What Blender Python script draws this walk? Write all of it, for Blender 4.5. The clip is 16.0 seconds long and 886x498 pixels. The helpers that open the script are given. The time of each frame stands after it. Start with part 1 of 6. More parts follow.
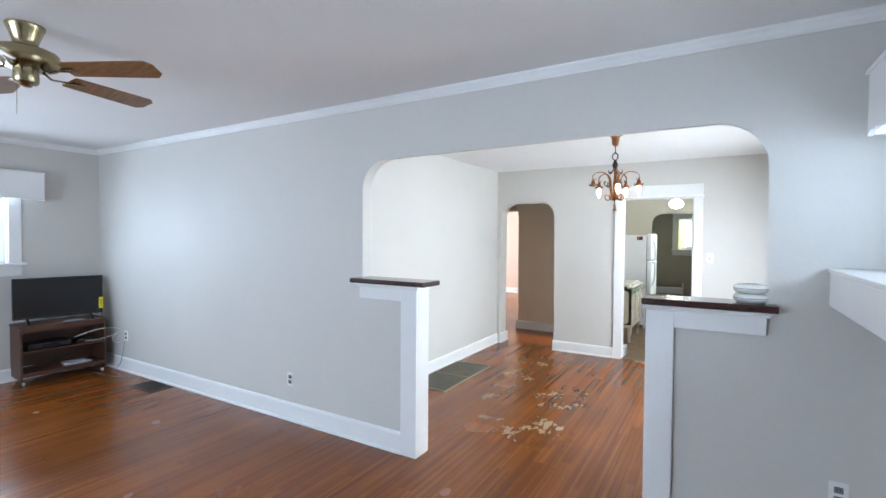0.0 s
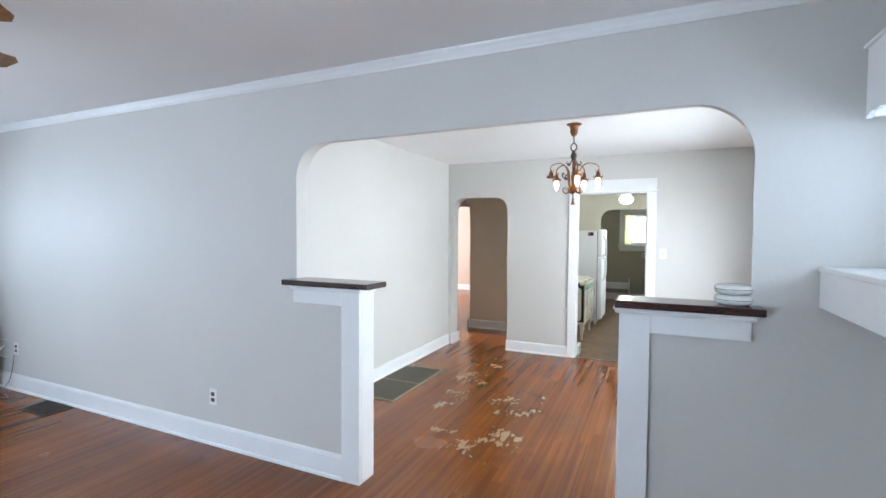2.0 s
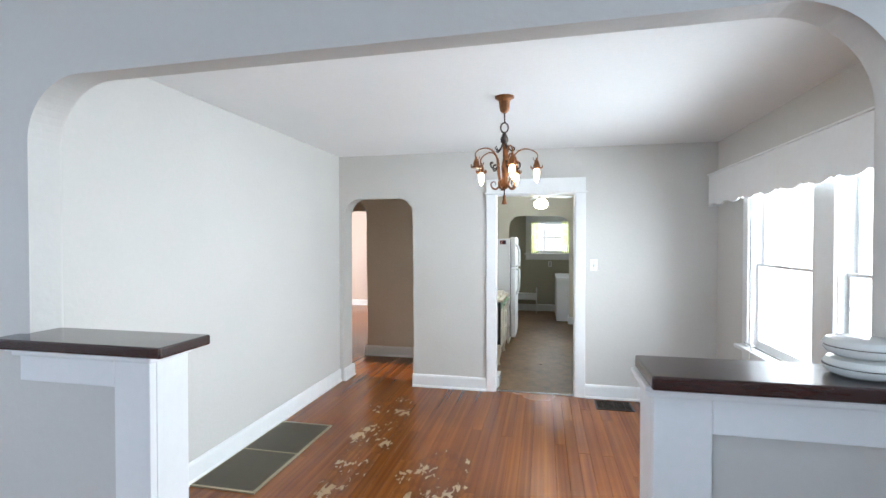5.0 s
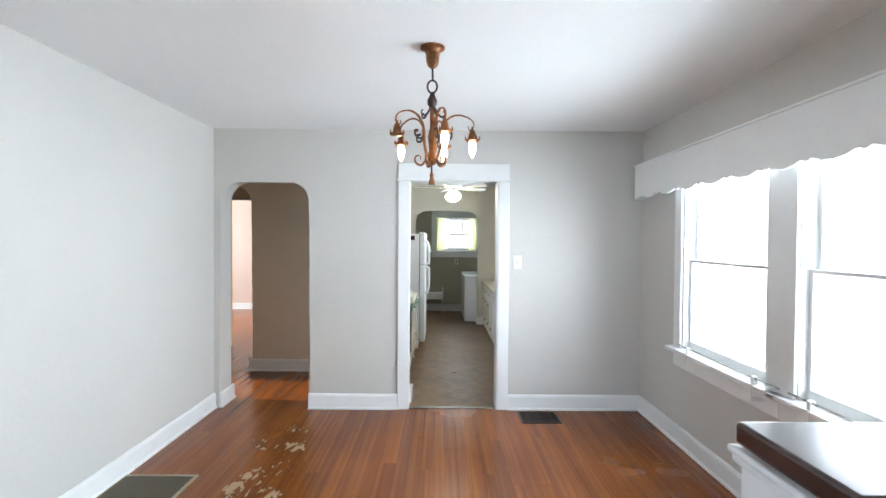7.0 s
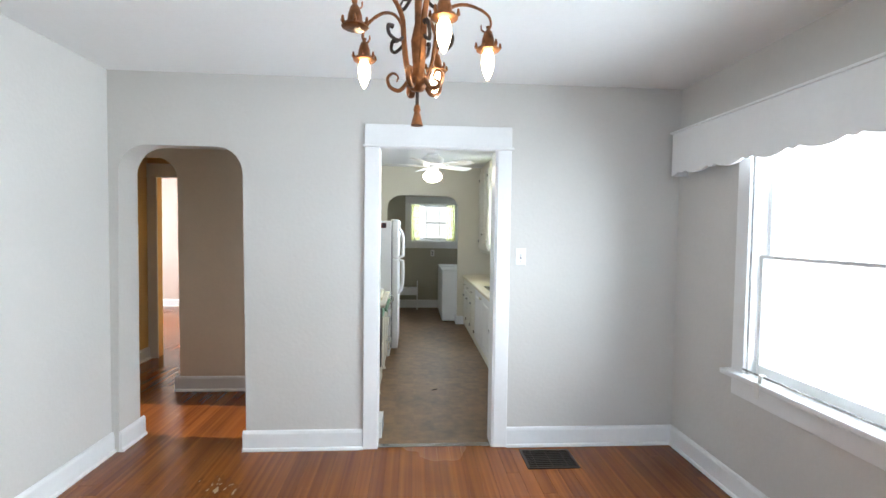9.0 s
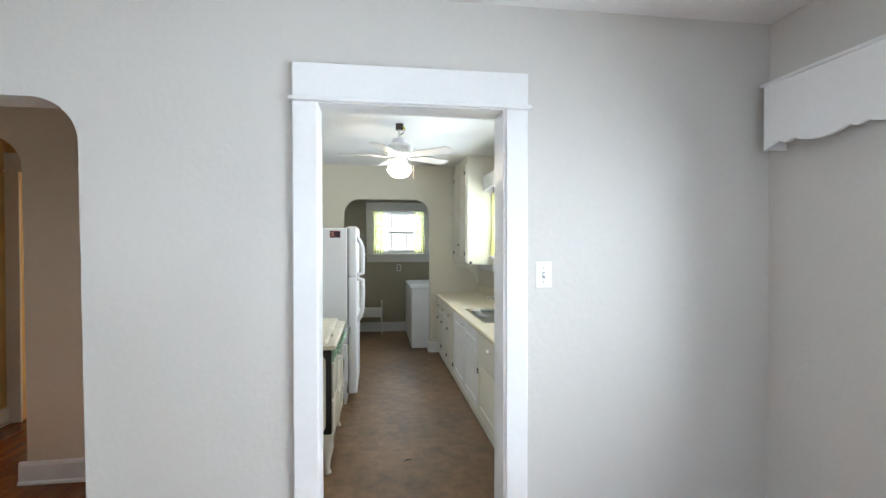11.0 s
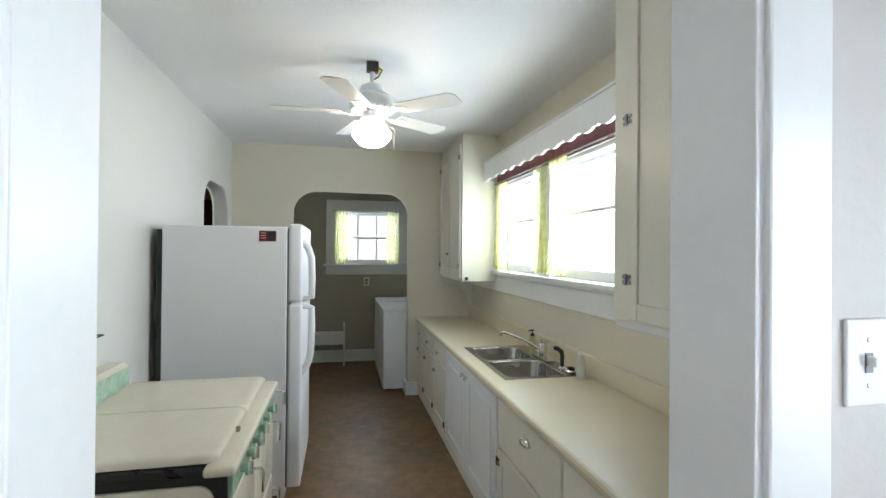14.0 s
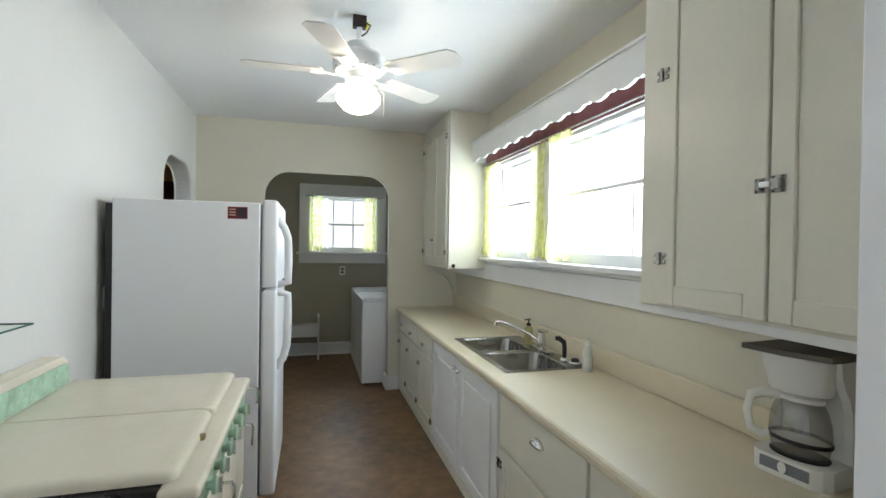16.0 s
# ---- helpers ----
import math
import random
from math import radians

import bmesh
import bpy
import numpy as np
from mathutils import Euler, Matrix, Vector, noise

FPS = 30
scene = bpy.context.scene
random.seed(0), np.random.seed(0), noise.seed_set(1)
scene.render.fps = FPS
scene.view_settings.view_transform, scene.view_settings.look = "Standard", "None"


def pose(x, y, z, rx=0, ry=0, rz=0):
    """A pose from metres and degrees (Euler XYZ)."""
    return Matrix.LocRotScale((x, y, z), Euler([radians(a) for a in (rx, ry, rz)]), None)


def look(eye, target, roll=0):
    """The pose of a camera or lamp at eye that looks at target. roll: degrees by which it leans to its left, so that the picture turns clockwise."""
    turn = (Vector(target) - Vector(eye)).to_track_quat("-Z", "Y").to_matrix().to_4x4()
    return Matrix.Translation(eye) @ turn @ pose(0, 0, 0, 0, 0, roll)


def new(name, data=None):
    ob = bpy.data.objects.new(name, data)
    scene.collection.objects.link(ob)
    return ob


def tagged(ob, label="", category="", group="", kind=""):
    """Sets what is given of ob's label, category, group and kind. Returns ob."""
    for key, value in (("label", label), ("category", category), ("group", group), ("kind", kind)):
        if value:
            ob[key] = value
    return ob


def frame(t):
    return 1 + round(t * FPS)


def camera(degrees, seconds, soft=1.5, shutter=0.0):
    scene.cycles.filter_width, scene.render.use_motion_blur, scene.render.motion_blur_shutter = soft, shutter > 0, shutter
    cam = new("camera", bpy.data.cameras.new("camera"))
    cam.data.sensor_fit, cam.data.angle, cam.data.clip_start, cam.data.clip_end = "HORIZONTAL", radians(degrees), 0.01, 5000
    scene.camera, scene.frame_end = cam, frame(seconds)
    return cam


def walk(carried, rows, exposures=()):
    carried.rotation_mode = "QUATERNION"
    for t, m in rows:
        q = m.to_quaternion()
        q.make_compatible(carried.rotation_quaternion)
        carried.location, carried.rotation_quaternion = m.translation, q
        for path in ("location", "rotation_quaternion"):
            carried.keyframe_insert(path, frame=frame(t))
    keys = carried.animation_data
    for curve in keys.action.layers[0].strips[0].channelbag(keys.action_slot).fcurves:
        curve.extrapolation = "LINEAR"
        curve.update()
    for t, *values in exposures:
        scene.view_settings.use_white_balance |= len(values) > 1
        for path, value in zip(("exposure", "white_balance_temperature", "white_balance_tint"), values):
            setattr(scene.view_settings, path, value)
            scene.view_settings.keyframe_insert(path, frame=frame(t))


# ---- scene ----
cam = camera(86.9, 16.0)
PATH = [
    (0, (0.222, -0.067, 1.549), (-0.803, 1.649, 1.495), 0.4),
    (0.5, (0.188, -0.03, 1.554), (-0.811, 1.702, 1.495), 0.7),
    (1, (0.109, 0.016, 1.559), (-0.837, 1.777, 1.498), 0.8),
    (1.5, (0.069, 0.098, 1.548), (-0.815, 1.891, 1.488), 0.7),
    (2, (0.039, 0.266, 1.542), (-0.794, 2.083, 1.473), 0.4),
    (2.5, (0.005, 0.448, 1.559), (-0.793, 2.281, 1.479), 0.0),
    (3, (-0.049, 0.614, 1.547), (-0.81, 2.463, 1.471), 0.0),
    (3.5, (-0.16, 0.793, 1.555), (-0.878, 2.658, 1.482), 0.3),
    (4, (-0.264, 0.974, 1.552), (-0.912, 2.865, 1.491), 0.4),
    (4.5, (-0.327, 1.177, 1.553), (-0.878, 3.099, 1.505), 0.2),
    (5, (-0.381, 1.371, 1.552), (-0.803, 3.326, 1.52), 0.0),
    (5.2, (-0.39, 1.446, 1.543), (-0.76, 3.412, 1.519), -0.2),
    (7.3, (-0.603, 2.162, 1.511), (-0.564, 4.161, 1.468), 0.5),
    (7.5, (-0.608, 2.253, 1.514), (-0.557, 4.252, 1.463), 0.5),
    (8, (-0.623, 2.487, 1.492), (-0.544, 4.484, 1.429), 0.7),
    (8.5, (-0.643, 2.757, 1.488), (-0.527, 4.752, 1.418), 0.8),
    (9, (-0.643, 3.041, 1.488), (-0.511, 5.035, 1.41), 0.8),
    (9.2, (-0.651, 3.153, 1.485), (-0.505, 5.147, 1.41), 0.9),
    (11.3, (-0.619, 4.411, 1.457), (-0.324, 6.389, 1.435), -0.0),
    (11.5, (-0.606, 4.531, 1.461), (-0.309, 6.509, 1.438), 0.2),
    (12, (-0.589, 4.814, 1.465), (-0.257, 6.786, 1.449), 0.1),
    (12.5, (-0.557, 5.089, 1.462), (-0.194, 7.056, 1.45), -0.0),
    (13, (-0.544, 5.323, 1.471), (-0.161, 7.286, 1.463), 0.1),
    (13.5, (-0.548, 5.524, 1.458), (-0.153, 7.485, 1.462), 0.3),
    (14, (-0.58, 5.711, 1.459), (-0.156, 7.665, 1.471), 0.5),
    (14.5, (-0.611, 5.839, 1.441), (-0.135, 7.781, 1.448), 0.8),
    (15, (-0.622, 5.915, 1.425), (-0.11, 7.848, 1.42), 0.9),
    (15.5, (-0.631, 5.958, 1.407), (-0.1, 7.886, 1.396), 1.0),
    (16, (-0.635, 5.989, 1.394), (-0.092, 7.914, 1.378), 0.9),
]
EXPOSURES = [(0, 0.15), (3.5, 0.06), (5, 0.0), (7.5, 0.02), (9, 0.05), (11.5, -0.08), (12, -0.2), (12.5, -0.3), (13.5, -0.37), (14.5, -0.36), (16, -0.33)]
walk(cam, [(t, look(eye, target, roll)) for t, eye, target, roll in PATH], EXPOSURES)

# ---- world and light ----
world = bpy.data.worlds.new("world")
scene.world = world
world.use_nodes = True
_wn = world.node_tree.nodes
_sky = _wn.new("ShaderNodeTexSky")
_sky.sky_type = "NISHITA"
_sky.sun_disc = False
_sky.sun_elevation = radians(35)
_sky.sun_rotation = radians(276)
_wn["Background"].inputs["Strength"].default_value = 0.1
world.node_tree.links.new(_sky.outputs["Color"], _wn["Background"].inputs["Color"])

sun_data = bpy.data.lights.new("sun", "SUN")
sun_data.energy = 5.0
sun_data.angle = radians(0.6)
sun_data.color = (1.0, 0.95, 0.86)
sun = new("sun", sun_data)
sun.matrix_world = look((0, 0, 30), (41.6, -4.2, 0))


def window_light(name, place, target, width, height, power, colour=(0.9, 0.96, 1.0), spread=180):
    """Daylight standing in a window's opening."""
    data = bpy.data.lights.new(name, "AREA")
    data.shape = "RECTANGLE"
    data.size, data.size_y = width, height
    data.energy = power
    data.color = colour
    data.spread = radians(spread)
    ob = new(name, data)
    ob.matrix_world = look(place, target)
    return ob


LX0, LX1, LY0, LY1, LZ = -6.15, 1.00, -3.4, 2.62, 2.533     # living room
PY = 2.757                                                   # back of the partition
DX0, DX1, DY1, DZ = -2.60, 1.21, 6.20, 2.485                 # dining room
KX0, KX1, KY0, KY1 = -1.60, 0.76, 6.335, 10.45               # kitchen
BY0, BY1, BX1 = 10.60, 12.05, 1.10                           # laundry porch

DAY, BLUE_DAY = (0.772, 0.905, 1.035), (0.64, 0.812, 1.035)
window_light("daylight_dining", (DX1 + 0.16, 4.47, 1.37), (-1, 4.47, 1.22), 2.1, 1.40, 142, DAY, 140)
window_light("daylight_kitchen", (KX1 + 0.16, 8.50, 1.665), (-1, 8.50, 1.665), 2.0, 0.80, 80, (0.76, 0.89, 1.05))
window_light("daylight_porch", (-0.19, BY1 + 0.16, 1.62), (-0.19, 9, 1.62), 0.90, 0.72, 16, DAY)
window_light("daylight_tv_wall", (LX0 - 0.16, 0.95, 1.65), (0, 0.95, 1.65), 1.8, 0.9, 75, BLUE_DAY)
# assumed window behind the camera, placed and powered to light the living room
window_light("assumed_daylight_front", (-3.2, LY0 - 0.16, 1.35), (-3.2, 2, 1.35), 3.2, 1.4, 210, BLUE_DAY)
window_light("daylight_mantel", (LX1 + 0.16, 1.77, 1.77), (-2, 1.77, 1.77), 1.1, 0.6, 24, BLUE_DAY)
window_light("daylight_bedroom", (-6.78, 10.4, 1.45), (-4, 10.4, 1.45), 2.0, 1.3, 170, DAY)
# unseen fill lamp at the hall's end, added to brighten the hall wall
window_light("fill_hall_end", (-4.56, 6.92, 1.45), (-2, 6.92, 1.3), 0.62, 1.1, 3.5, DAY)


def bright_outdoors(name, x0, x1, y0, y1, strength):
    """Over-bright hazy daylight far outside a window, as a plain glowing backdrop."""
    me = bpy.data.meshes.new(name)
    me.from_pydata([(x0, y0, -0.6), (x1, y1, -0.6), (x1, y1, 4.6), (x0, y0, 4.6)], [], [(0, 1, 2, 3)])
    m = bpy.data.materials.new(name)
    m.use_nodes = True
    b = m.node_tree.nodes["Principled BSDF"]
    b.inputs["Base Color"].default_value = (0.8, 0.8, 0.8, 1)
    b.inputs["Emission Color"].default_value = (0.93, 0.97, 1.0, 1)
    b.inputs["Emission Strength"].default_value = strength
    me.materials.append(m)
    return tagged(new(name, me), "bright hazy daylight outside the window", "backdrop", kind="structure")


bright_outdoors("backdrop_side", 4.2, 4.2, 1.0, 22.0, 1.7)
bright_outdoors("backdrop_back", -3.5, 4.1, 15.2, 15.2, 0.95)
bright_outdoors("backdrop_street", -9.4, -9.4, -1.5, 3.6, 1.7)

# ---- materials ----


def material(name, colour, rough=0.5, metal=0.0, vary=0.08, scale=6.0, bump=0.0, bump_scale=120.0, fine=40.0, stretch=(1, 1, 1), spec=0.5, random_tone=0.0, coat=0.0, uneven=0.07):
    """A surface with colour varied at two scales and a fine relief."""
    m = bpy.data.materials.new(name)
    m.use_nodes = True
    nt = m.node_tree
    b = nt.nodes["Principled BSDF"]
    b.inputs["Metallic"].default_value = metal
    b.inputs["Specular IOR Level"].default_value = spec
    b.inputs["Coat Weight"].default_value = coat
    b.inputs["Coat Roughness"].default_value = 0.15
    tc = nt.nodes.new("ShaderNodeTexCoord")
    mp = nt.nodes.new("ShaderNodeMapping")
    mp.inputs["Scale"].default_value = stretch
    nt.links.new(tc.outputs["Object"], mp.inputs["Vector"])
    n1 = nt.nodes.new("ShaderNodeTexNoise")
    n1.inputs["Scale"].default_value, n1.inputs["Detail"].default_value = scale, 4
    n2 = nt.nodes.new("ShaderNodeTexNoise")
    n2.inputs["Scale"].default_value, n2.inputs["Detail"].default_value = fine, 3
    for n in (n1, n2):
        nt.links.new(mp.outputs["Vector"], n.inputs["Vector"])
    add = nt.nodes.new("ShaderNodeMath")
    add.operation = "MULTIPLY_ADD"
    nt.links.new(n2.outputs["Fac"], add.inputs[0])
    add.inputs[1].default_value = 0.5
    nt.links.new(n1.outputs["Fac"], add.inputs[2])
    ramp = nt.nodes.new("ShaderNodeMapRange")
    ramp.inputs["From Min"].default_value, ramp.inputs["From Max"].default_value = 0.45, 1.05
    ramp.inputs["To Min"].default_value, ramp.inputs["To Max"].default_value = 1 - vary, 1 + vary
    nt.links.new(add.outputs[0], ramp.inputs["Value"])
    val = ramp.outputs["Result"]
    if random_tone:
        info = nt.nodes.new("ShaderNodeObjectInfo")
        r2 = nt.nodes.new("ShaderNodeMapRange")
        r2.inputs["To Min"].default_value, r2.inputs["To Max"].default_value = 1 - random_tone, 1 + random_tone
        nt.links.new(info.outputs["Random"], r2.inputs["Value"])
        mul = nt.nodes.new("ShaderNodeMath")
        mul.operation = "MULTIPLY"
        nt.links.new(val, mul.inputs[0])
        nt.links.new(r2.outputs["Result"], mul.inputs[1])
        val = mul.outputs[0]
    mix = nt.nodes.new("ShaderNodeVectorMath")
    mix.operation = "SCALE"
    mix.inputs[0].default_value = colour
    nt.links.new(val, mix.inputs["Scale"])
    nt.links.new(mix.outputs["Vector"], b.inputs["Base Color"])
    rr = nt.nodes.new("ShaderNodeMapRange")
    rr.inputs["To Min"].default_value, rr.inputs["To Max"].default_value = max(0.02, rough - uneven), min(1, rough + uneven)
    nt.links.new(n1.outputs["Fac"], rr.inputs["Value"])
    nt.links.new(rr.outputs["Result"], b.inputs["Roughness"])
    if bump:
        n3 = nt.nodes.new("ShaderNodeTexNoise")
        n3.inputs["Scale"].default_value, n3.inputs["Detail"].default_value = bump_scale, 4
        nt.links.new(mp.outputs["Vector"], n3.inputs["Vector"])
        bp = nt.nodes.new("ShaderNodeBump")
        bp.inputs["Strength"].default_value, bp.inputs["Distance"].default_value = bump, 0.004
        nt.links.new(n3.outputs["Fac"], bp.inputs["Height"])
        nt.links.new(bp.outputs["Normal"], b.inputs["Normal"])
    return m


def glow(name, colour, strength):
    m = bpy.data.materials.new(name)
    m.use_nodes = True
    b = m.node_tree.nodes["Principled BSDF"]
    b.inputs["Base Color"].default_value = (0.9, 0.9, 0.88, 1)
    b.inputs["Emission Color"].default_value = (*colour, 1)
    b.inputs["Emission Strength"].default_value = strength
    return m


def clear_glass(name, tint=(1, 1, 1), gloss=0.08, rough=0.02):
    """Thin glass: clear, with a faint mirror."""
    m = bpy.data.materials.new(name)
    m.use_nodes = True
    nt = m.node_tree
    out = nt.nodes["Material Output"]
    t = nt.nodes.new("ShaderNodeBsdfTransparent")
    t.inputs["Color"].default_value = (*tint, 1)
    g = nt.nodes.new("ShaderNodeBsdfGlossy")
    g.inputs["Roughness"].default_value = rough
    mx = nt.nodes.new("ShaderNodeMixShader")
    mx.inputs["Fac"].default_value = gloss
    nt.links.new(t.outputs["BSDF"], mx.inputs[1])
    nt.links.new(g.outputs["BSDF"], mx.inputs[2])
    nt.links.new(mx.outputs["Shader"], out.inputs["Surface"])
    return m


def sheer_cloth(name, colour, clear):
    """Thin curtain cloth that lets daylight through."""
    m = bpy.data.materials.new(name)
    m.use_nodes = True
    nt = m.node_tree
    out = nt.nodes["Material Output"]
    d = nt.nodes.new("ShaderNodeBsdfDiffuse")
    tl = nt.nodes.new("ShaderNodeBsdfTranslucent")
    tp = nt.nodes.new("ShaderNodeBsdfTransparent")
    tc = nt.nodes.new("ShaderNodeTexCoord")
    n = nt.nodes.new("ShaderNodeTexNoise")
    n.inputs["Scale"].default_value = 25
    nt.links.new(tc.outputs["Object"], n.inputs["Vector"])
    rp = nt.nodes.new("ShaderNodeValToRGB")
    rp.color_ramp.elements[0].color = (colour[0] * 0.8, colour[1] * 0.8, colour[2] * 0.6, 1)
    rp.color_ramp.elements[1].color = (min(1, colour[0] * 1.15), min(1, colour[1] * 1.1), min(1, colour[2] * 1.5), 1)
    rp.color_ramp.elements[0].position, rp.color_ramp.elements[1].position = 0.35, 0.65
    nt.links.new(n.outputs["Fac"], rp.inputs["Fac"])
    for s in (d, tl):
        nt.links.new(rp.outputs["Color"], s.inputs["Color"])
    m1 = nt.nodes.new("ShaderNodeMixShader")
    m1.inputs["Fac"].default_value = 0.6
    nt.links.new(d.outputs["BSDF"], m1.inputs[1])
    nt.links.new(tl.outputs["BSDF"], m1.inputs[2])
    m2 = nt.nodes.new("ShaderNodeMixShader")
    m2.inputs["Fac"].default_value = clear
    nt.links.new(m1.outputs["Shader"], m2.inputs[1])
    nt.links.new(tp.outputs["BSDF"], m2.inputs[2])
    nt.links.new(m2.outputs["Shader"], out.inputs["Surface"])
    return m


def floor_wood(name):
    """Old varnished pine strips: grain along y, tone by board, and a worn track of bare wood."""
    m = bpy.data.materials.new(name)
    m.use_nodes = True
    nt = m.node_tree
    b = nt.nodes["Principled BSDF"]
    geo = nt.nodes.new("ShaderNodeNewGeometry")
    info = nt.nodes.new("ShaderNodeObjectInfo")
    mp = nt.nodes.new("ShaderNodeMapping")
    mp.inputs["Scale"].default_value = (38, 0.42, 10)
    nt.links.new(geo.outputs["Position"], mp.inputs["Vector"])
    off = nt.nodes.new("ShaderNodeVectorMath")
    off.operation = "MULTIPLY_ADD"
    off.inputs[1].default_value = (7, 31, 3)
    cmb = nt.nodes.new("ShaderNodeCombineXYZ")
    isl = nt.nodes.new("ShaderNodeMath")
    isl.operation = "ADD"
    nt.links.new(info.outputs["Random"], isl.inputs[0])
    nt.links.new(geo.outputs["Random Per Island"], isl.inputs[1])
    for i in range(3):
        nt.links.new(isl.outputs[0], cmb.inputs[i])
    nt.links.new(cmb.outputs[0], off.inputs[0])
    nt.links.new(mp.outputs["Vector"], off.inputs[2])
    grain = nt.nodes.new("ShaderNodeTexNoise")
    grain.inputs["Scale"].default_value, grain.inputs["Detail"].default_value = 1.0, 2.0
    nt.links.new(off.outputs["Vector"], grain.inputs["Vector"])
    ramp = nt.nodes.new("ShaderNodeValToRGB")
    e = ramp.color_ramp.elements
    e[0].position, e[0].color = 0.22, (0.150, 0.038, 0.007, 1)
    e[1].position, e[1].color = 0.8, (0.315, 0.099, 0.020, 1)
    mid = e.new(0.5)
    mid.color = (0.232, 0.066, 0.012, 1)
    nt.links.new(grain.outputs["Fac"], ramp.inputs["Fac"])
    tone = nt.nodes.new("ShaderNodeMapRange")
    frac = nt.nodes.new("ShaderNodeMath")
    frac.operation = "FRACT"
    nt.links.new(isl.outputs[0], frac.inputs[0])
    tone.inputs["To Min"].default_value, tone.inputs["To Max"].default_value = 0.84, 1.10
    nt.links.new(frac.outputs[0], tone.inputs["Value"])
    big = nt.nodes.new("ShaderNodeTexNoise")
    big.inputs["Scale"].default_value, big.inputs["Detail"].default_value = 1.1, 3
    nt.links.new(geo.outputs["Position"], big.inputs["Vector"])
    bigr = nt.nodes.new("ShaderNodeMapRange")
    bigr.inputs["From Min"].default_value, bigr.inputs["From Max"].default_value = 0.3, 0.7
    bigr.inputs["To Min"].default_value, bigr.inputs["To Max"].default_value = 0.74, 1.10
    nt.links.new(big.outputs["Fac"], bigr.inputs["Value"])
    tm = nt.nodes.new("ShaderNodeMath")
    tm.operation = "MULTIPLY"
    nt.links.new(tone.outputs["Result"], tm.inputs[0])
    nt.links.new(bigr.outputs["Result"], tm.inputs[1])
    col = nt.nodes.new("ShaderNodeVectorMath")
    col.operation = "SCALE"
    nt.links.new(ramp.outputs["Color"], col.inputs[0])
    nt.links.new(tm.outputs[0], col.inputs["Scale"])
    # worn track: distance from a line across the dining floor
    sep = nt.nodes.new("ShaderNodeSeparateXYZ")
    nt.links.new(geo.outputs["Position"], sep.inputs[0])

    def math_node(op, a, c, third=None):
        n = nt.nodes.new("ShaderNodeMath")
        n.operation = op
        for i, v in enumerate((a, c, third)):
            if v is None:
                continue
            if isinstance(v, (int, float)):
                n.inputs[i].default_value = v
            else:
                nt.links.new(v, n.inputs[i])
        return n.outputs[0]

    def patch(x, y, rx, ry):
        """1 in the middle of an oval on the floor, falling to 0 at its edge."""
        u = math_node("DIVIDE", math_node("SUBTRACT", sep.outputs["X"], x), rx)
        v = math_node("DIVIDE", math_node("SUBTRACT", sep.outputs["Y"], y), ry)
        d = math_node("ADD", math_node("MULTIPLY", u, u), math_node("MULTIPLY", v, v))
        return math_node("MAXIMUM", math_node("SUBTRACT", 1.0, d), 0.0)

    mask = patch(-1.68, 4.85, 0.22, 1.10)
    for oval in ((-1.10, 3.48, 0.52, 0.34), (-1.08, 4.35, 0.30, 0.50), (-1.78, 5.60, 0.26, 0.34)):
        mask = math_node("MAXIMUM", mask, patch(*oval))
    wn = nt.nodes.new("ShaderNodeTexNoise")
    wn.inputs["Scale"].default_value, wn.inputs["Detail"].default_value, wn.inputs["Distortion"].default_value = 1.0, 5, 0.8
    wm = nt.nodes.new("ShaderNodeMapping")
    wm.inputs["Scale"].default_value = (24, 10, 1)
    nt.links.new(geo.outputs["Position"], wm.inputs["Vector"])
    nt.links.new(wm.outputs["Vector"], wn.inputs["Vector"])
    clump = nt.nodes.new("ShaderNodeTexNoise")
    clump.inputs["Scale"].default_value, clump.inputs["Detail"].default_value = 3.6, 2
    nt.links.new(geo.outputs["Position"], clump.inputs["Vector"])
    spread = math_node("MULTIPLY", math_node("SUBTRACT", clump.outputs["Fac"], 0.5), 1.0)
    worn = math_node("ADD", math_node("ADD", wn.outputs["Fac"], spread), math_node("MULTIPLY", math_node("MINIMUM", math_node("MULTIPLY", mask, 1.9), 1.0), 0.235))
    edge = math_node("MULTIPLY", math_node("SUBTRACT", math_node("MINIMUM", math_node("MULTIPLY", mask, 6.0), 1.0), 1.0), 0.4)
    worn = math_node("ADD", worn, edge)
    wr = nt.nodes.new("ShaderNodeMapRange")
    wr.inputs["From Min"].default_value, wr.inputs["From Max"].default_value = 0.83, 0.88
    nt.links.new(worn, wr.inputs["Value"])
    bare = math_node("MULTIPLY", wr.outputs["Result"], 0.8)
    dk = nt.nodes.new("ShaderNodeMapRange")
    dk.inputs["From Min"].default_value, dk.inputs["From Max"].default_value = 0.62, 0.72
    dk.inputs["To Min"].default_value, dk.inputs["To Max"].default_value = 1.0, 0.78
    nt.links.new(math_node("MULTIPLY", worn, math_node("MINIMUM", math_node("MULTIPLY", mask, 3.0), 1.0)), dk.inputs["Value"])
    col2 = nt.nodes.new("ShaderNodeVectorMath")
    col2.operation = "SCALE"
    nt.links.new(col.outputs["Vector"], col2.inputs[0])
    nt.links.new(dk.outputs["Result"], col2.inputs["Scale"])
    mixc = nt.nodes.new("ShaderNodeMix")
    mixc.data_type = "RGBA"
    nt.links.new(bare, mixc.inputs["Factor"])
    nt.links.new(col2.outputs["Vector"], mixc.inputs["A"])
    mixc.inputs["B"].default_value = (0.43, 0.30, 0.16, 1)
    nt.links.new(mixc.outputs["Result"], b.inputs["Base Color"])
    rg = nt.nodes.new("ShaderNodeMapRange")
    rg.inputs["From Min"].default_value, rg.inputs["From Max"].default_value = 0.3, 0.75
